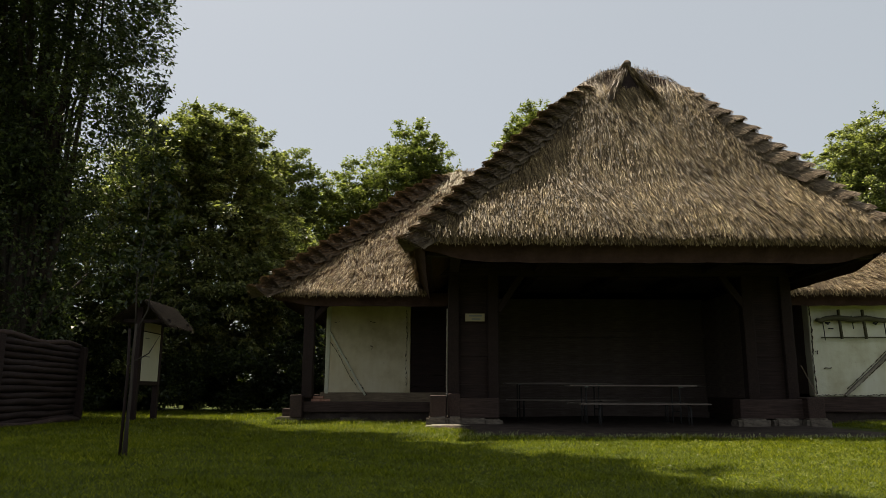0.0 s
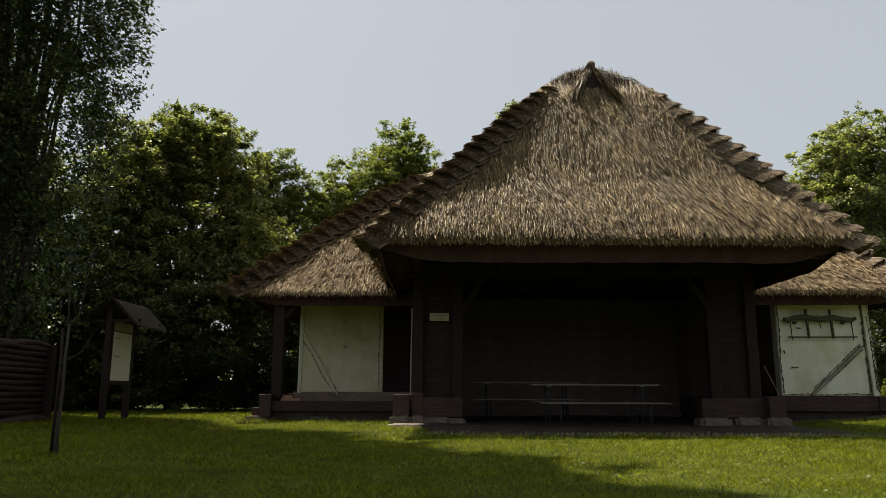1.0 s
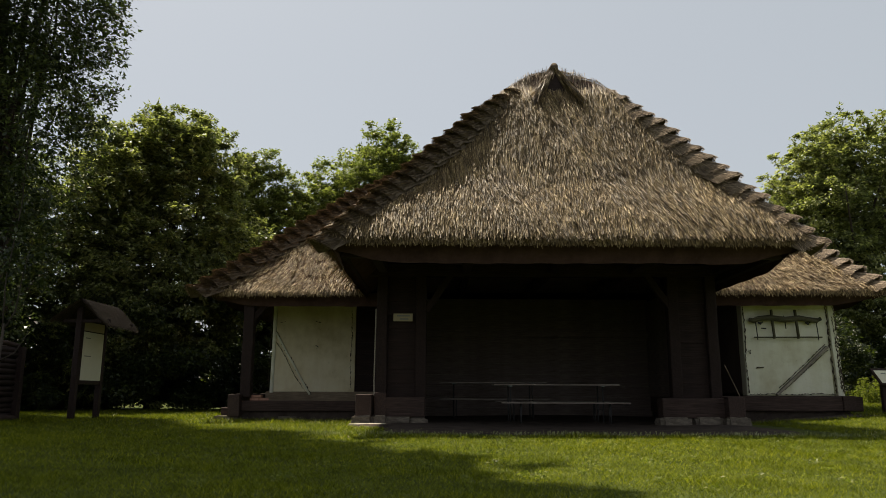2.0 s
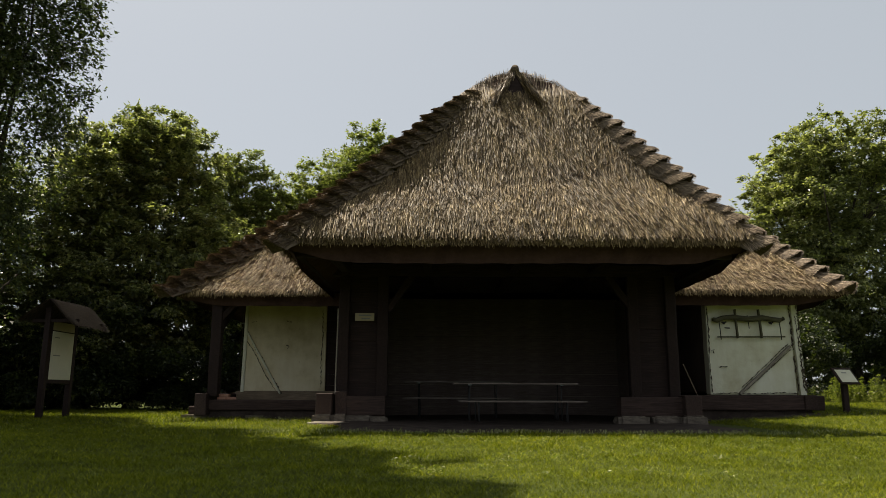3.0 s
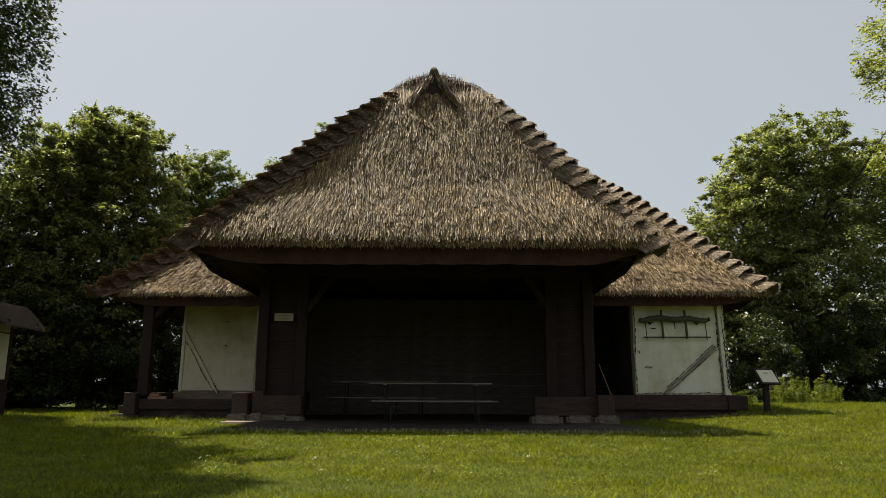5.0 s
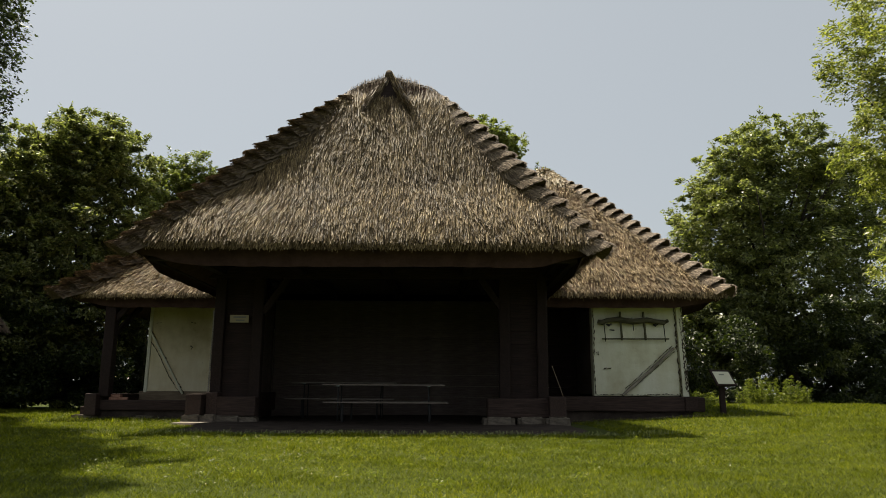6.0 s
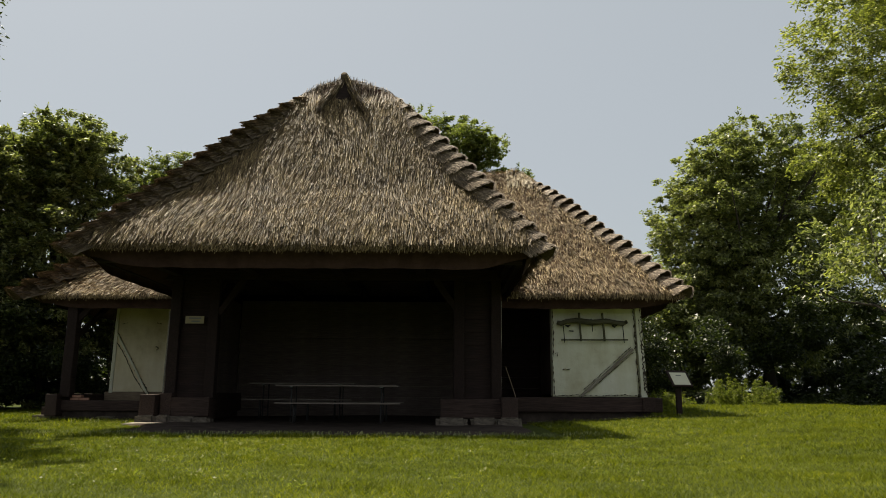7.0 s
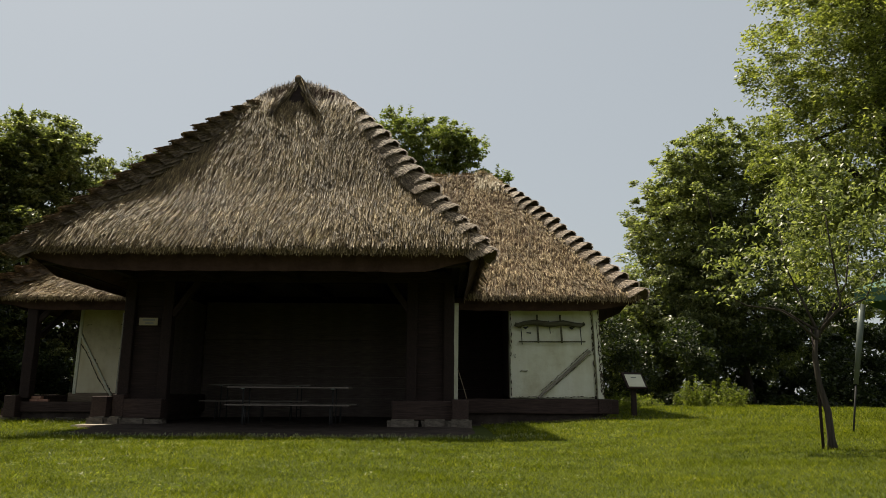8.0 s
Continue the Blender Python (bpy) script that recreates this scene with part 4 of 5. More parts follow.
for k, (x, y, sx, sz) in enumerate([(0.26, 15.5, 0.3, 0.2), (-0.1, 15.5, 0.46, 0.2), (0.62, 15.6, 0.75, 0.17), (1.05, 15.6, 0.4, 0.15), (6.5, 15.62, 0.7, 0.2),
                                    (7.2, 15.62, 0.6, 0.2), (7.75, 15.4, 0.5, 0.2), (-3.75, 18.25, 0.6, 0.1), (-2.3, 18.5, 0.6, 0.1)]):
    stone(x, y, -0.02 + float(ground_z(x, y)) * 0.6, sx, 0.45, sz + 0.02, k + 2)

stone(0.1, 14.8, 0.0, 0.85, 0.42, 0.07, 31, M_FLAG)
stone(0.4, 14.65, 0.0, 0.5, 0.36, 0.06, 37, M_FLAG)

# trodden floor of the porch
bm = bmesh.new()
bmesh.ops.create_grid(bm, x_segments=40, y_segments=46, size=0.5)
for q in bm.verts:
    x, y = 3.95 + q.co.x * 8.5, 16.3 + q.co.y * 9.9
    e = min(1.0, max(0.0, (y - 11.9) / 1.6)) * max(0, min(1, (x - 0.4 + 0.75 * float(smoothstep(13.8, 14.6, y))) / 0.3)) * min(1, (8.2 - x) / 0.6)
    q.co = Vector((x, y, float(ground_z(x, y)) - 0.02 + 0.06 * e + 0.012 * noise.noise(Vector((x * 2, y * 2, 0)))))
tagged(part("earth_floor", bm, M_EARTH), "trodden bare earth floor under the porch", "floor", kind="structure")
bm = bmesh.new()
bmesh.ops.create_grid(bm, x_segments=30, y_segments=16, size=0.5)
for q in bm.verts:
    x, y = 9.7 + q.co.x * 3.8, 18.3 + q.co.y * 3.2
    q.co = Vector((x, y, float(ground_z(x, y)) + 0.012 + 0.012 * noise.noise(Vector((x * 2, y * 2, 0)))))
tagged(part("earth_floor_east", bm, M_EARTH), "bare earth strip below the barn wall", "floor", kind="structure")


def plaster_wall(name, x0, x1, y, z0, z1, depth, label, mat):
    """A limewashed clay panel, thick and hand-smoothed, with soft edges."""
    bm = bmesh.new()
    box(bm, (x0, y, z0), (x1, y + depth, z1), 0.03)
    for k in range(1, 12):
        bmesh.ops.bisect_plane(bm, geom=bm.verts[:] + bm.edges[:] + bm.faces[:], plane_co=(x0 + (x1 - x0) * k / 12, 0, 0), plane_no=(1, 0, 0))
    for k in range(1, 12):
        bmesh.ops.bisect_plane(bm, geom=bm.verts[:] + bm.edges[:] + bm.faces[:], plane_co=(0, 0, z0 + (z1 - z0) * k / 12), plane_no=(0, 0, 1))
    for q in bm.verts:
        n = noise.noise_vector(q.co * 1.7)
        q.co += Vector((n.x * 0.014, n.y * 0.02, n.z * 0.008))
    return under(part(name, bm, mat, None, label), barn)


wl = plaster_wall("west_wall", -3.23, -0.9, 20.5, 0.68, 3.25, 0.3, "limewashed clay wall with a diagonal brace", M_OCHRE)
wr = plaster_wall("east_wall", 9.07, 11.22, 17.93, 0.64, 3.0, 0.3, "limewashed clay wall with a bare diagonal brace", M_PLASTER)
bpy.context.view_layer.update()
for nm, x0, x1, y0, y1 in (("west_side_wall", -3.34, -3.06, 20.8, 28.3), ("east_side_wall", 11.1, 11.38, 18.24, 28.3), ("inner_side_wall", 9.1, 9.36, 18.24, 21.1)):
    bm = bmesh.new()
    box(bm, (x0, y0, 0.7), (x1, y1, 3.4), 0.02)
    under(part(nm, bm, M_INNER if nm == "inner_side_wall" else M_PLASTER), barn)
for nm, lo, hi in (("plinth", (-3.45, 18.3, -0.1), (-0.1, 18.42, 0.23)), ("plinth", (-3.62, 18.5, -0.1), (-3.5, 21.4, 0.14)), ("plinth", (-3.4, 20.52, -0.1), (0.1, 20.8, 0.54)), ("plinth", (8.0, 17.8, -0.1), (11.5, 18.2, 0.29)), ("plinth", (0.1, 16.1, -0.1), (0.3, 21, 0.2)),
                   ("plinth", (7.6, 16.1, -0.1), (7.85, 21, 0.2)), ("plinth", (11.15, 18.2, -0.1), (11.4, 28.3, 0.72)), ("plinth", (-3.4, 20.8, -0.1), (-3.1, 28.3, 0.72)), ("plinth", (0.3, 15.7, -0.1), (1.2, 15.95, 0.2)), ("plinth", (6.4, 15.7, -0.1), (7.7, 15.95, 0.2))):
    bm = bmesh.new()
    box(bm, lo, hi, 0.03)
    under(part(nm, bm, M_EARTH), barn)
bm = bmesh.new()
box(bm, (-3.3, 28.3, 0.1), (11.35, 28.6, 3.3), 0.02)
under(part("north_wall", bm, M_PLASTER), barn)
wood_wall("west_door_wall", (-0.95, 20.62), (0.12, 20.62), -0.05, 3.3, 11, M_BEAM, "dark plank infill beside the west wall")
wood_wall("east_door_wall", (7.75, 20.4), (9.1, 20.4), -0.05, 3.3, 11, M_BEAM, "dark plank wall in the recess")
timber("sill", (-3.4, 20.655, 0.56), (0.1, 20.655, 0.56), 0.34, 0.28, M_SILL_PALE, barn, "whitened sill log under the west wall", 0.012, 0.03)
timber("sill", (-3.62, 18.35, 0.34), (0.05, 18.35, 0.34), 0.3, 0.26, M_SILL, barn, "long hewn sill log of the veranda", 0.015, 0.03)
timber("sill_end", (-3.56, 17.95, 0.36), (-3.56, 21.5, 0.36), 0.3, 0.54, M_SILL, barn, "", 0.015, 0.03)
timber("log_end", (-3.95, 18.4, 0.2), (-3.7, 18.4, 0.2), 0.24, 0.2, M_SILL, barn, "", 0.01, 0.02)
timber("sill", (7.9, 17.85, 0.45), (11.75, 17.85, 0.45), 0.4, 0.36, M_SILL, barn, "long brown hewn sill log under the east wall", 0.018, 0.03)
timber("sill_end", (11.4, 17.6, 0.46), (11.4, 20, 0.46), 0.32, 0.36, M_SILL, barn, "", 0.012, 0.03)
timber("corner_post", (11.37, 17.98, 0.62), (11.29, 17.98, 3.0), 0.16, 0.2, M_PLASTER, barn, "limewashed corner post, flaking", 0.012, 0.02, (0, 1, 0))
timber("corner_post", (-3.23, 20.57, 0.66), (-3.2, 20.57, 3.2), 0.1, 0.2, M_PLASTER, barn, "limewashed corner post, flaking", 0.012, 0.02, (0, 1, 0))
timber("veranda_post", (-3.35, 18.3, 0.55), (-3.35, 18.3, 3.1), 0.27, 0.27, M_POST, barn, "thick dark veranda post", 0.015, 0.03, (0, 1, 0))
timber("wall_plate", (-4.0, 18.3, 3.2), (0.1, 18.3, 3.2), 0.22, 0.22, M_BEAM, barn)
timber("wall_plate", (-4.0, 20.55, 3.4), (0.1, 20.55, 3.4), 0.22, 0.22, M_BEAM, barn)
timber("wall_plate", (7.8, 17.98, 3.08), (11.8, 17.98, 3.08), 0.22, 0.2, M_BEAM, barn)
timber("side_plate", (-3.4, 18.2, 3.25), (-3.4, 28, 3.4), 0.2, 0.2, M_BEAM, barn)
timber("side_plate", (11.3, 18.2, 3.2), (11.3, 28, 3.4), 0.2, 0.2, M_BEAM, barn)
timber("brace", (-3.5, 18.9, 2.2), (-3.5, 20.4, 3.1), 0.1, 0.14, M_BEAM, barn)
timber("brace", (-3.3, 18.3, 2.5), (-2.75, 18.3, 3.1), 0.1, 0.14, M_BEAM, barn)
timber("diagonal_brace", (9.78, 17.93, 0.66), (11.12, 17.93, 1.84), 0.06, 0.17, M_GREY_WOOD, wr, "bare grey weathered brace", 0.012, 0.012, (0, 1, 0.01))
timber("diagonal_brace", (-3.17, 20.51, 2.36), (-2.14, 20.51, 0.62), 0.05, 0.15, M_PLASTER, wl, "limewashed brace outlined by cracks", 0.01, 0.012, (0, 1, 0.01))


def crack(name, pts, w, y, parent, seed):
    """A ragged crack or flaked line, raised just proud of the wall."""
    rng = random.Random(seed)
    bm = bmesh.new()
    fine = []
    for (x0, z0), (x1, z1) in zip(pts, pts[1:]):
        k = max(2, int(math.hypot(x1 - x0, z1 - z0) / 0.035))
        fine += [(x0 + (x1 - x0) * i / k, z0 + (z1 - z0) * i / k) for i in range(k)]
    fine.append(pts[-1])
    rows = []
    for i, (x, z) in enumerate(fine):
        dx, dz = (fine[min(i + 1, len(fine) - 1)][j] - fine[max(i - 1, 0)][j] for j in (0, 1))
        n = math.hypot(dx, dz) or 1
        ww = w * rng.choice((0.04, 0.1, 0.3, 0.5, 0.9))
        ox, oz = -dz / n, dx / n
        sh = rng.uniform(-0.4, 0.4) * w
        rows.append([bm.verts.new((x + ox * (s * ww / 2 + sh), yy, z + oz * (s * ww / 2 + sh))) for s, yy in ((-1, y), (1, y), (1, y + 0.03), (-1, y + 0.03))])
    for a, b in zip(rows, rows[1:]):
        for k in range(4):
            bm.faces.new((a[k], a[(k + 1) % 4], b[(k + 1) % 4], b[k]))
    bm.normal_update()
    under(part(name, bm, M_CRACK), parent)


yl, yr = 20.468, 17.886
crack("crack", [(-3.2, 2.42), (-3.08, 2.25), (-2.85, 1.75), (-2.72, 1.62), (-2.5, 1.2), (-2.1, 0.62)], 0.045, yl, wl, 1)
crack("crack", [(-3.26, 2.2), (-2.95, 1.8), (-2.6, 1.15), (-2.22, 0.62)], 0.022, yl, wl, 2)
crack("crack", [(-3.3, 3.0), (-3.31, 2.3), (-3.33, 1.5), (-3.32, 0.85)], 0.03, yl, wl, 3)
crack("crack", [(-1.02, 3.0), (-1.0, 2.2), (-1.03, 1.5), (-1.0, 0.8)], 0.035, yl, wl, 4)
crack("crack", [(-2.03, 1.98), (-1.98, 1.97), (-1.96, 1.92), (-2.0, 1.89)], 0.035, yl, wl, 5)
crack("crack", [(-2.05, 2.66), (-1.9, 2.64)], 0.03, yl, wl, 6)
crack("crack", [(-3.05, 2.62), (-2.9, 2.66)], 0.03, yl, wl, 7)
crack("crack", [(9.1, 2.9), (9.12, 2.2), (9.09, 1.5), (9.12, 0.7)], 0.028, yr, wr, 8)
crack("crack", [(9.13, 0.67), (9.7, 0.69), (10.3, 0.67), (10.9, 0.7), (11.3, 0.67)], 0.026, yr, wr, 9)
crack("crack", [(11.17, 2.95), (11.2, 2.3), (11.19, 1.75)], 0.04, yr, wr, 10)
crack("crack", [(11.2, 1.6), (11.24, 1.1), (11.25, 0.7)], 0.03, yr, wr, 11)
crack("crack", [(11.35, 2.9), (11.38, 2.2), (11.4, 1.4), (11.42, 0.75)], 0.05, 17.866, wr, 16)
crack("crack", [(11.3, 2.6), (11.34, 2.0), (11.37, 1.1), (11.38, 0.8)], 0.035, 17.866, wr, 18)
crack("crack", [(11.42, 1.3), (11.43, 1.0), (11.44, 0.7)], 0.04, 17.866, wr, 19)
crack("crack", [(9.33, 1.31), (9.4, 1.34), (9.45, 1.32), (9.53, 1.34)], 0.028, yr, wr, 12)
crack("crack", [(9.15, 1.72), (9.22, 1.75), (9.2, 1.66)], 0.03, yr, wr, 13)
crack("crack", [(9.85, 0.82), (10.4, 1.3), (11.08, 1.9)], 0.022, yr, wr, 14)
crack("crack", [(9.98, 0.78), (10.5, 1.22), (11.14, 1.76)], 0.022, yr, wr, 15)

# ---------------------------------------------------------------- things on and round the barn
# ox yoke on the east wall
yoke = empty("ox_yoke", (10.1, 17.84, 2.05), "old wooden ox yoke hung on the limewashed wall", "yoke")
pts = [(9.2, 17.8, 2.5), (9.3, 17.8, 2.47), (9.45, 17.8, 2.53), (9.7, 17.8, 2.55), (10.1, 17.8, 2.5), (10.45, 17.8, 2.54), (10.7, 17.8, 2.5), (10.88, 17.8, 2.48), (10.98, 17.8, 2.53)]
under(tube("neck_beam", pts, [0.05, 0.065, 0.06, 0.07, 0.075, 0.07, 0.06, 0.065, 0.05], M_YOKE, None, "", 10), yoke)
for x, tilt in ((9.77, 0.03), (10.36, 0.04)):
    timber("bow_bar", (x, 17.81, 2.75), (x + tilt, 17.81, 2.03), 0.04, 0.085, M_YOKE, yoke, "", 0.004, 0.008, (0, 1, 0))
timber("lower_bar", (9.3, 17.83, 2.06), (11.0, 17.83, 2.07), 0.03, 0.035, M_YOKE, yoke, "", 0.005, 0.008)
for x, z0, z1 in ((9.37, 1.99, 2.5), (10.88, 1.99, 2.5), (10.09, 2.27, 2.6)):
    under(tube("pin", [(x - 0.02, 17.8, z1), (x, 17.8, (z0 + z1) / 2), (x + 0.015, 17.81, z0)], [0.012, 0.012, 0.01], M_IRON, None, "", 6), yoke)
for x in (9.48, 10.66):
    under(tube("lashing", [(x - 0.06, 17.82, 2.43), (x, 17.8, 2.4), (x + 0.06, 17.82, 2.44)], [0.02, 0.035, 0.02], M_IRON, None, "", 7), yoke)
under(tube("pin", [(9.5, 17.84, 2.29), (9.62, 17.83, 2.28)], [0.012, 0.018], M_IRON, None, "", 6), yoke)

# name plate on the porch wall
plate = empty("name_plate", (0.7, 15.66, 2.22), "small cream plate with faded lettering on dark planks", "sign")
bm = bmesh.new()
box(bm, (0.49, 15.665, 2.215), (0.91, 15.685, 2.385), 0.004)
under(part("panel", bm, M_PLATE), plate)
for (x0, x1, z) in ((0.57, 0.85, 2.335), (0.63, 0.82, 2.265)):
    bm = bmesh.new()
    box(bm, (x0, 15.661, z - 0.016), (x1, 15.666, z + 0.016), 0)
    under(part("text_bar", bm, M_INK), plate)

# stick leaning in the recess
st = timber("stick", (7.9, 15.5, 0.63), (7.7, 15.72, 1.3), 0.013, 0.013, M_SILL_PALE, None, "", 0.006, 0.005)
tagged(st, "thin brown stick leaning by the porch post", "stick")


def table(x0, x1, y0, y1, zf, zt, label):
    t = empty("folding_table", ((x0 + x1) / 2, (y0 + y1) / 2, zf), label, "table", "tables in the porch")
    bm = bmesh.new()
    box(bm, (x0, y0, zt - 0.03), (x1, y1, zt), 0.006)
    under(part("tabletop", bm, M_BENCH), t)
    for x in (x0 + 0.35, x1 - 0.35):
        for y in (y0 + 0.08, y1 - 0.08):
            under(tube("leg", [(x, y, zt - 0.03), (x, y, zf)], [0.016, 0.016], M_IRON, None, "", 6), t)
        under(tube("crossbar", [(x, y0 + 0.08, zf + 0.25), (x, y1 - 0.08, zf + 0.25)], [0.012, 0.012], M_IRON, None, "", 6), t)
        for y in (y0 + 0.004,):
            bm = bmesh.new()
            box(bm, (x - 0.04, y, zt - 0.055), (x + 0.04, y + 0.02, zt - 0.031), 0.003)
            under(part("hinge", bm, M_POLE), t)


def bench(x0, x1, y, zf, zt, label):
    t = empty("folding_bench", ((x0 + x1) / 2, y, zf), label, "bench", "benches in the porch")
    bm = bmesh.new()
    box(bm, (x0, y - 0.13, zt - 0.028), (x1, y + 0.13, zt), 0.006)
    under(part("seat", bm, M_BENCH), t)
    for x in (x0 + 0.4, x1 - 0.4):
        for dy in (-0.09, 0.09):
            under(tube("leg", [(x, y + dy * 0.6, zt - 0.028), (x, y + dy, zf)], [0.014, 0.014], M_IRON, None, "", 6), t)
        under(tube("crossbar", [(x, y - 0.08, zf + 0.15), (x, y + 0.08, zf + 0.15)], [0.01, 0.01], M_IRON, None, "", 6), t)


FL = 0.08
table(2.66, 5.32, 15.35, 16.05, FL, 0.87, "long narrow plank table on iron legs in the shaded porch")
bench(2.78, 5.4, 14.95, FL, 0.5, "long plank bench before the table in the shaded porch")
bench(2.78, 5.4, 16.5, FL, 0.5, "long plank bench behind the table in the shaded porch")
table(1.5, 4.1, 17.6, 18.3, FL, 0.94, "plank table deeper in the dark porch")
bench(1.5, 4.1, 17.2, FL, 0.55, "plank bench deeper in the dark porch")

# loose bricks on the veranda sill
for k, (x, z, r) in enumerate([(-3.12, 0.47, 5), (-3.08, 0.54, -8), (-2.92, 0.47, 12)]):
    bm = bmesh.new()
    box(bm, (-0.13, -0.06, 0), (0.13, 0.06, 0.065), 0.008)
    ob = part("brick", bm, M_BRICK)
    ob.matrix_world = pose(x, 18.35, z + 0.002, 0, 0, r)
    tagged(ob, "old worn brick lying on the sill log", "brick", "loose bricks")


# reading desk sign on the lawn
def desk_sign(x, y):
    z = float(ground_z(x, y))
    s = empty("reading_sign", (x, y, z), "slanted reading panel on a dark wooden post", "sign")
    timber("post", (x, y, z - 0.1), (x, y, z + 0.72), 0.12, 0.12, M_POST, s, "", 0.006, 0.012, (0, 1, 0))
    bm = bmesh.new()
    box(bm, (-0.27, -0.24, 0), (0.27, 0.24, 0.045), 0.008)
    ob = under(part("backing", bm, M_BEAM), s)
    m = pose(x + 0.02, y - 0.03, z + 0.85, 52, 0, 14)
    ob.matrix_world = m
    bm = bmesh.new()
    box(bm, (-0.22, -0.2, 0.046), (0.22, 0.17, 0.052), 0)
    ob = under(part("panel", bm, M_PAPER), s)
    ob.matrix_world = m
    bm = bmesh.new()
    box(bm, (-0.08, 0.06, 0.0525), (0.06, 0.09, 0.0545), 0)
    ob = under(part("text_bar", bm, M_INK), s)
    ob.matrix_world = m


desk_sign(12.0, 17.2)


# roofed notice board
def notice_board():
    x, ya, yb = -7.46, 17.85, 19.15
    s = empty("notice_board", (x, 18.3, 0), "tall notice board with a small thatched gable roof", "sign")
    for y in (ya, yb):
        timber("post", (x, y, -0.1), (x, y, 2.75), 0.14, 0.14, M_POST, s, "", 0.008, 0.015, (0, 1, 0))
    bm = bmesh.new()
    box(bm, (x - 0.03, ya + 0.06, 0.85), (x + 0.05, yb - 0.03, 2.45), 0.01)
    under(part("backing", bm, M_BEAM), s)
    bm = bmesh.new()
    box(bm, (x + 0.051, ya + 0.15, 0.95), (x + 0.06, yb - 0.08, 2.15), 0)
    under(part("panel", bm, M_PAPER), s)
    bm = bmesh.new()
    box(bm, (x + 0.051, ya + 0.15, 2.18), (x + 0.058, yb - 0.08, 2.4), 0)
    under(part("header_panel", bm, M_PLATE), s)
    for k in range(2):
        z = 2.0 - 0.45 * k
        bm = bmesh.new()
        box(bm, (x + 0.061, ya + 0.25, z - 0.012), (x + 0.064, ya + 0.5 + 0.1 * k, z + 0.012), 0)
        under(part("text_bar", bm, M_INK), s)
    # roof: two boarded slopes under a thin coat of straw
    ridge, eaves = (x + 0.17, 2.9), ((x - 0.5, 2.42), (x + 0.7, 2.34))
    rng = np.random.default_rng(77)
    for ex, ez in eaves:
        bm = bmesh.new()
        dx, dz = ex - ridge[0], ez - ridge[1]
        ln = math.hypot(dx, dz)
        box(bm, (0, -0.95, -0.03), (ln, 0.95, 0.0), 0.006)
        ob = under(part("roof_slope", bm, M_POST), s)
        ob.matrix_world = pose(ridge[0], 18.5, ridge[1], 0, 0, 0) @ Matrix.Rotation(math.atan2(-dz, dx), 4, "Y")
        n = 5200
        d = np.array([dx, 0, dz]) / ln
        nr = np.array([-dz, 0, dx]) / ln * (1 if dx > 0 else -1)
        p = np.array([ridge[0], 18.5, ridge[1]]) + d * (rng.random(n) * ln * 0.92)[:, None] + np.array([0, 1.0, 0]) * rng.uniform(-0.98, 0.98, n)[:, None] + nr * rng.uniform(0.0, 0.05, n)[:, None]
        q = p + d * rng.uniform(0.1, 0.26, n)[:, None] + rng.normal(0, 0.02, (n, 3))
        w = np.array([0, 0.007, 0])
        v = np.stack([p - w, p + w, q + w, q - w], 1).reshape(-1, 3)
        under(raw("straw_cover", v, quads(v), M_SADDLE, None, "weathered straw cover"), s)
    for y in (ya, yb):
        timber("roof_arm", (x - 0.4, y, 2.4), (x + 0.75, y, 2.4), 0.08, 0.08, M_POST, s, "", 0.006, 0.01)


notice_board()


# log pen
def log_pen():
    s = empty("log_pen", (-8.4, 15.3, 0), "low dark pen of stacked poles with corner posts", "pen")
    corners = [(-8.62, 17.3), (-8.2, 13.3), (-12.0, 12.9), (-12.4, 17.2)]
    rng = random.Random(5)
    for i in range(4):
        a, b = corners[i], corners[(i + 1) % 4]
        for k in range(13):
            z = 0.1 + 0.128 * k
            pts = []
            for j in range(7):
                t = j / 6
                pts.append((a[0] + (b[0] - a[0]) * t + rng.uniform(-0.02, 0.02), a[1] + (b[1] - a[1]) * t, z + rng.uniform(-0.02, 0.02)))
            under(tube("pole", pts, [0.07 * rng.uniform(0.88, 1.06) for _ in range(7)], M_POST, None, "", 8), s)
        top = [(a[0] + (b[0] - a[0]) * j / 7, a[1] + (b[1] - a[1]) * j / 7, 1.74 + 0.045 * math.sin(j * 1.3 + i)) for j in range(8)]
        under(tube("top_rail", top, [0.06] * 8, M_SILL, None, "dull brown top rail", 8), s)
        foot = [(a[0] + (b[0] - a[0]) * j / 7 + 0.12, a[1] + (b[1] - a[1]) * j / 7, 0.05 + 0.03 * math.sin(j + i)) for j in range(8)]
        under(tube("foot_log", foot, [0.07] * 8, M_SILL, None, "dull brown foot log", 8), s)
        timber("post", (a[0] + 0.1, a[1], -0.1), (a[0] + 0.1, a[1], 1.72), 0.16, 0.16, M_POST, s, "", 0.01, 0.02, (0, 1, 0))


log_pen()


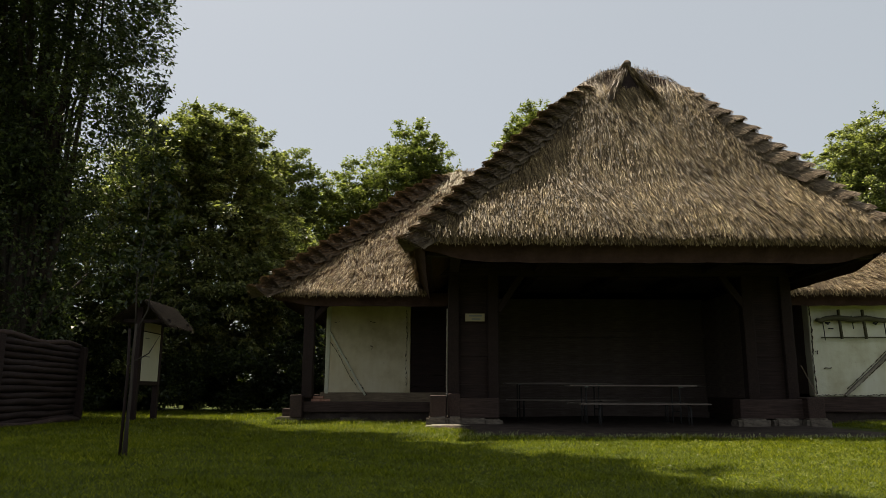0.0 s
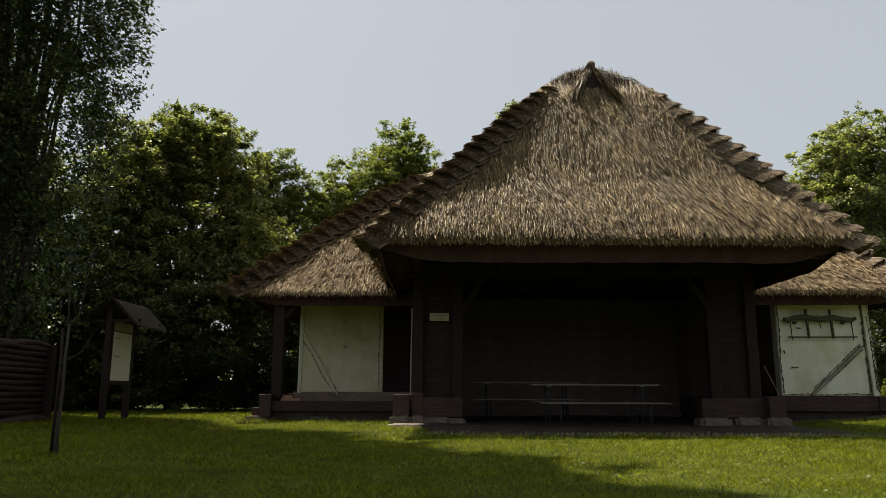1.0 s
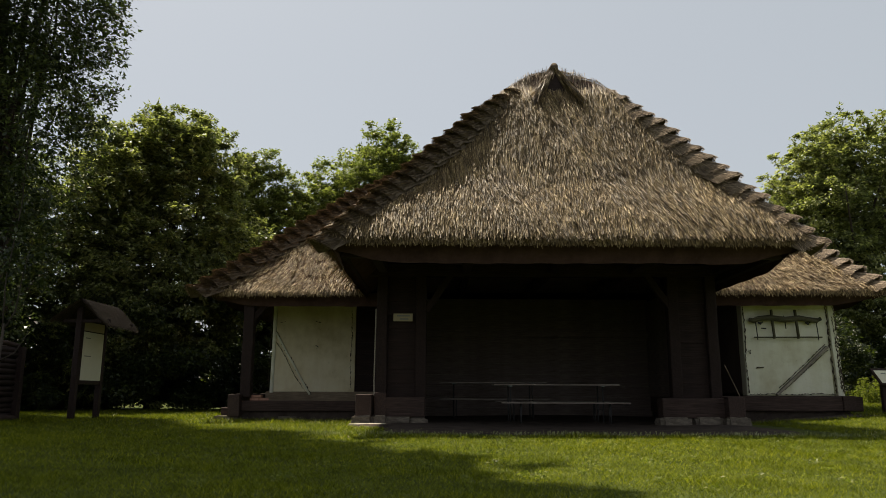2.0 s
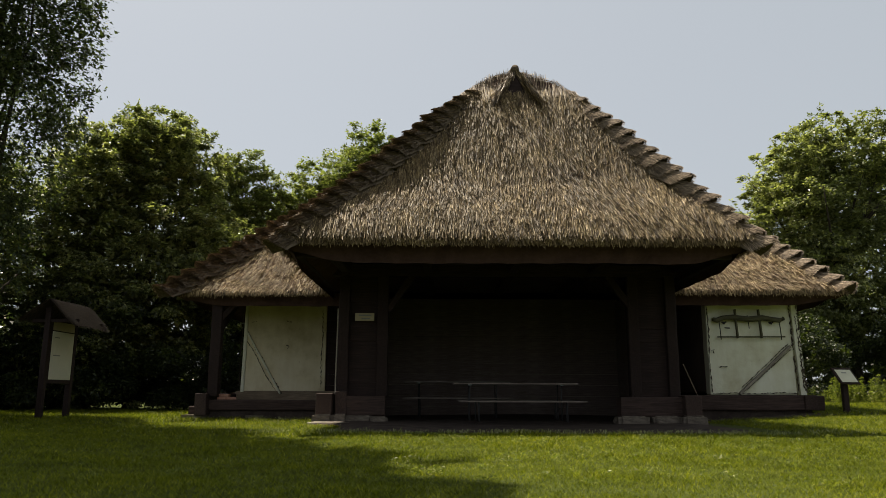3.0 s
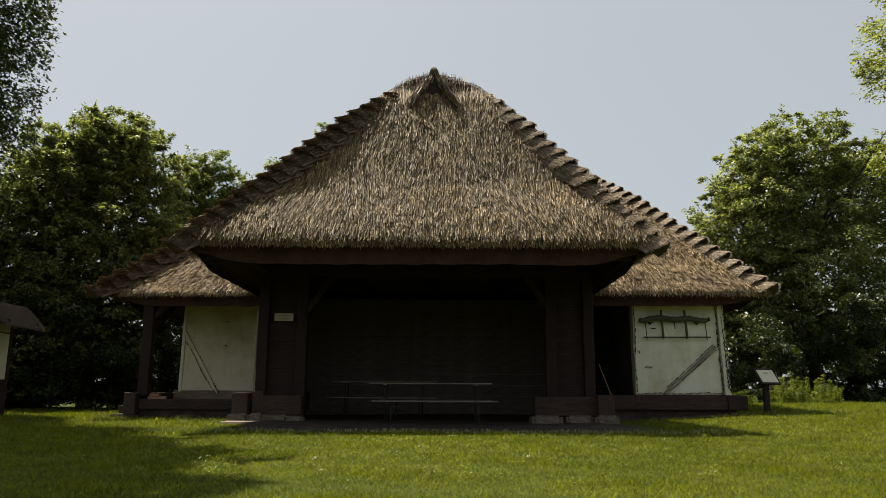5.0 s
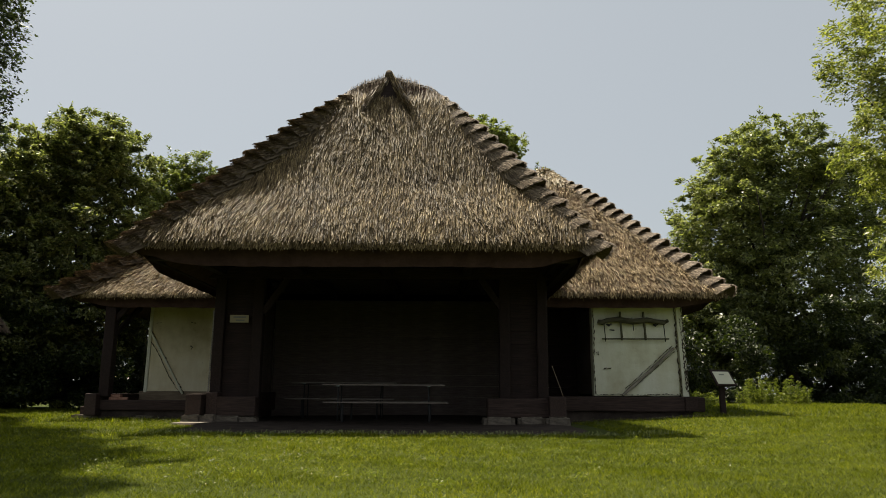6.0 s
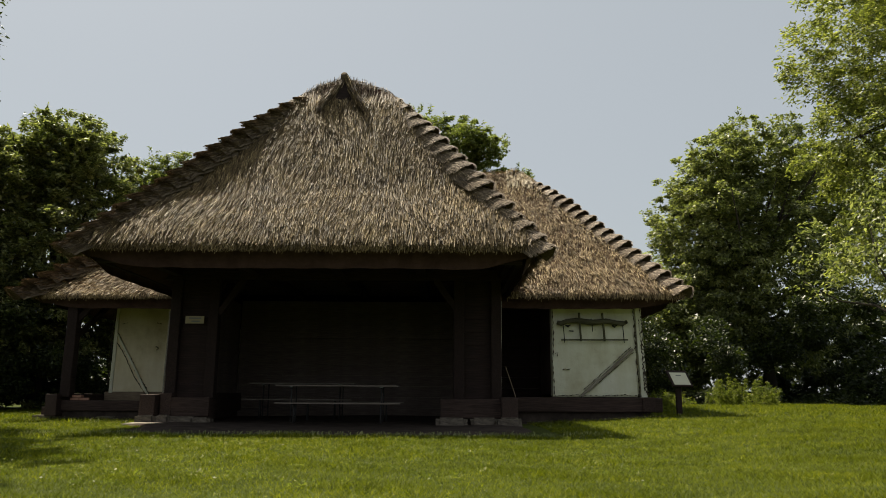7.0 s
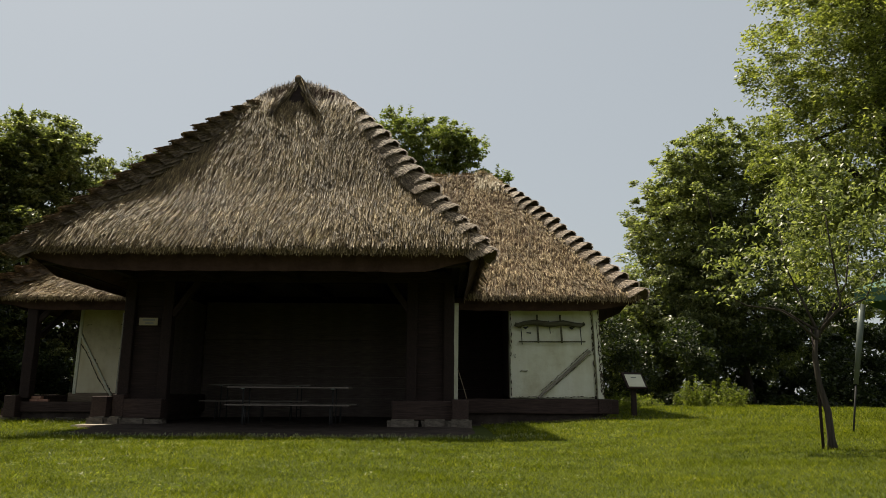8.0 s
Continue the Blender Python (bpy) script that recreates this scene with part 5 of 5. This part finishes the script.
# staked young trees
def young_tree(name, x, y, trunk, limbs, blobs, count, size, mat, label, seed, stake, r=0.055):
    rng = np.random.default_rng(seed)
    z = float(ground_z(x, y))
    s = empty(name, (x, y, z), label, "tree")
    tube("trunk", [(*p,) for p in trunk], [r * (1.5 if i == 0 else 1 - 0.09 * i) for i in range(len(trunk))], M_BARK, s)
    for pts in limbs:
        tube("branch", pts, [r * 0.45 * (1 - 0.8 * i / (len(pts) - 1)) for i in range(len(pts))], M_BARK, s, "", 6)
    if count:
        c, sp = clump_centres(rng, blobs, 26, 0.25)
        v = leaves(rng, c, sp * 0.85, count, size, slim=0.42, droop=0.5)
        raw("crown", v, quads(v), mat, s)
    st = tube("stake", [(stake, 0.02, -0.1), (stake + 0.01, 0.02, 0.9), (stake - 0.01, 0.02, 1.35)], [0.017, 0.017, 0.015], M_POST)
    st.matrix_world = pose(x, y, z)
    tagged(st, "thin wooden stake beside a young tree", "stake")
    return s


young_tree("fruit_tree", 11.72, 7.65, [(0.01, 0, -0.05), (0.0, 0, 0.12), (-0.01, 0, 0.42), (-0.08, 0, 0.72), (-0.1, 0, 1.05), (-0.05, 0, 1.33)],
           [[(-0.01, 0, 1.3), (0.12, 0.05, 1.5), (0.4, 0.1, 1.62), (0.62, 0.1, 1.72), (0.78, 0.1, 2.05)], [(-0.02, 0, 1.25), (-0.1, 0.1, 1.6), (-0.25, 0.2, 2.1), (-0.3, 0.2, 2.7)],
            [(0.0, 0, 1.33), (0.2, -0.1, 1.6), (0.1, -0.2, 2.2), (0.05, -0.2, 2.9)], [(-0.01, 0, 1.3), (-0.4, 0.05, 1.56), (-0.8, 0.1, 1.62), (-1.2, 0.1, 1.85)],
            [(0.12, 0.05, 1.5), (0.45, 0.2, 1.9), (0.6, 0.3, 2.4)], [(-0.03, 0, 1.2), (-0.35, -0.1, 1.45), (-0.6, -0.1, 1.6)]],
           [(0.1, 0, 2.6, 0.8, 0.8, 0.75), (0.7, 0.1, 2.3, 0.55, 0.6, 0.6), (-0.6, 0.1, 2.35, 0.6, 0.6, 0.6), (0.2, 0.1, 3.2, 0.55, 0.6, 0.55), (0.9, 0, 3.0, 0.5, 0.5, 0.6), (0.2, 0.2, 1.85, 0.5, 0.5, 0.3), (-1.0, 0.1, 1.95, 0.4, 0.4, 0.3), (0.9, 0.1, 1.95, 0.4, 0.5, 0.3)],
           4200, 0.07, M_LEAF, "young fruit tree with a crooked trunk", 71, -0.09, 0.046)
# the sapling's crown has the darkened leaf colour to look shaded
young_tree("sapling", -3.5, 7.95, [(0.13, 0, -0.05), (0.13, 0, 0.3), (0.14, 0, 0.7), (0.13, 0, 1.05), (0.14, 0, 1.4)],
           [[(0.08, 0, 0.95), (0.3, 0, 1.08), (0.42, 0, 1.3)], [(0.13, 0, 1.3), (0.25, 0, 1.55), (0.28, 0, 1.9), (0.36, 0, 2.4)], [(0.13, 0, 1.3), (0.1, 0, 1.9), (0.18, 0, 2.8), (0.16, 0, 3.6), (0.13, 0, 4.35)]],
           [(0.2, 0, 2.2, 0.4, 0.4, 0.5), (0.25, 0, 2.9, 0.35, 0.35, 0.5), (0.2, 0, 3.5, 0.25, 0.25, 0.5), (0.14, 0, 4.1, 0.1, 0.1, 0.35), (0.0, 0, 1.9, 0.3, 0.3, 0.3)], 1300, 0.08, M_LEAF_SHADED, "thin leafy sapling on the shaded lawn", 72, 0.07, 0.022)


# party tent
def tent():
    x0, y0 = 13.78, 10.2
    s = empty("party_tent", (x0, y0, 0.2), "green canvas party tent on grey tube legs", "tent")
    for dx, dy in ((0, 0), (3, 0), (0, 3), (3, 3)):
        g = float(ground_z(x0 + dx, y0 + dy))
        under(tube("leg", [(x0 + dx - 0.28, y0 + dy - 0.28, g - 0.03), (x0 + dx - 0.2, y0 + dy - 0.2, g + 0.7)], [0.014, 0.014], M_IRON, None, "", 8), s)
        under(tube("leg_sleeve", [(x0 + dx - 0.2, y0 + dy - 0.2, g + 0.7), (x0 + dx - 0.03, y0 + dy - 0.03, 2.28)], [0.035, 0.055], M_POLE, None, "pale painted upper tube", 8), s)
    bm = bmesh.new()
    rim = [(-0.12, -0.12), (3.12, -0.12), (3.12, 3.12), (-0.12, 3.12)]
    a = [bm.verts.new((x0 + x, y0 + y, 2.16)) for x, y in rim]
    b = [bm.verts.new((x0 + x, y0 + y, 2.36)) for x, y in rim]
    c = bm.verts.new((x0 + 1.5, y0 + 1.5, 3.1))
    for i in range(4):
        j = (i + 1) % 4
        bm.faces.new((a[i], a[j], b[j], b[i]))
        bm.faces.new((b[i], b[j], c))
    bmesh.ops.subdivide_edges(bm, edges=bm.edges[:], cuts=4, use_grid_fill=True)
    for q in bm.verts:
        q.co.z -= 0.05 * max(0, math.sin((q.co.x - x0) * 1.05)) * max(0, math.sin((q.co.y - y0) * 1.05)) + 0.01 * math.sin(q.co.x * 7 + q.co.y * 5)
    bmesh.ops.solidify(bm, geom=bm.faces[:], thickness=0.006)
    under(part("canopy", bm, M_CANVAS, None, "sagging green canvas canopy"), s)
    s.matrix_world = pose(x0, y0, 0.2, 0, 0, -46)


tent()
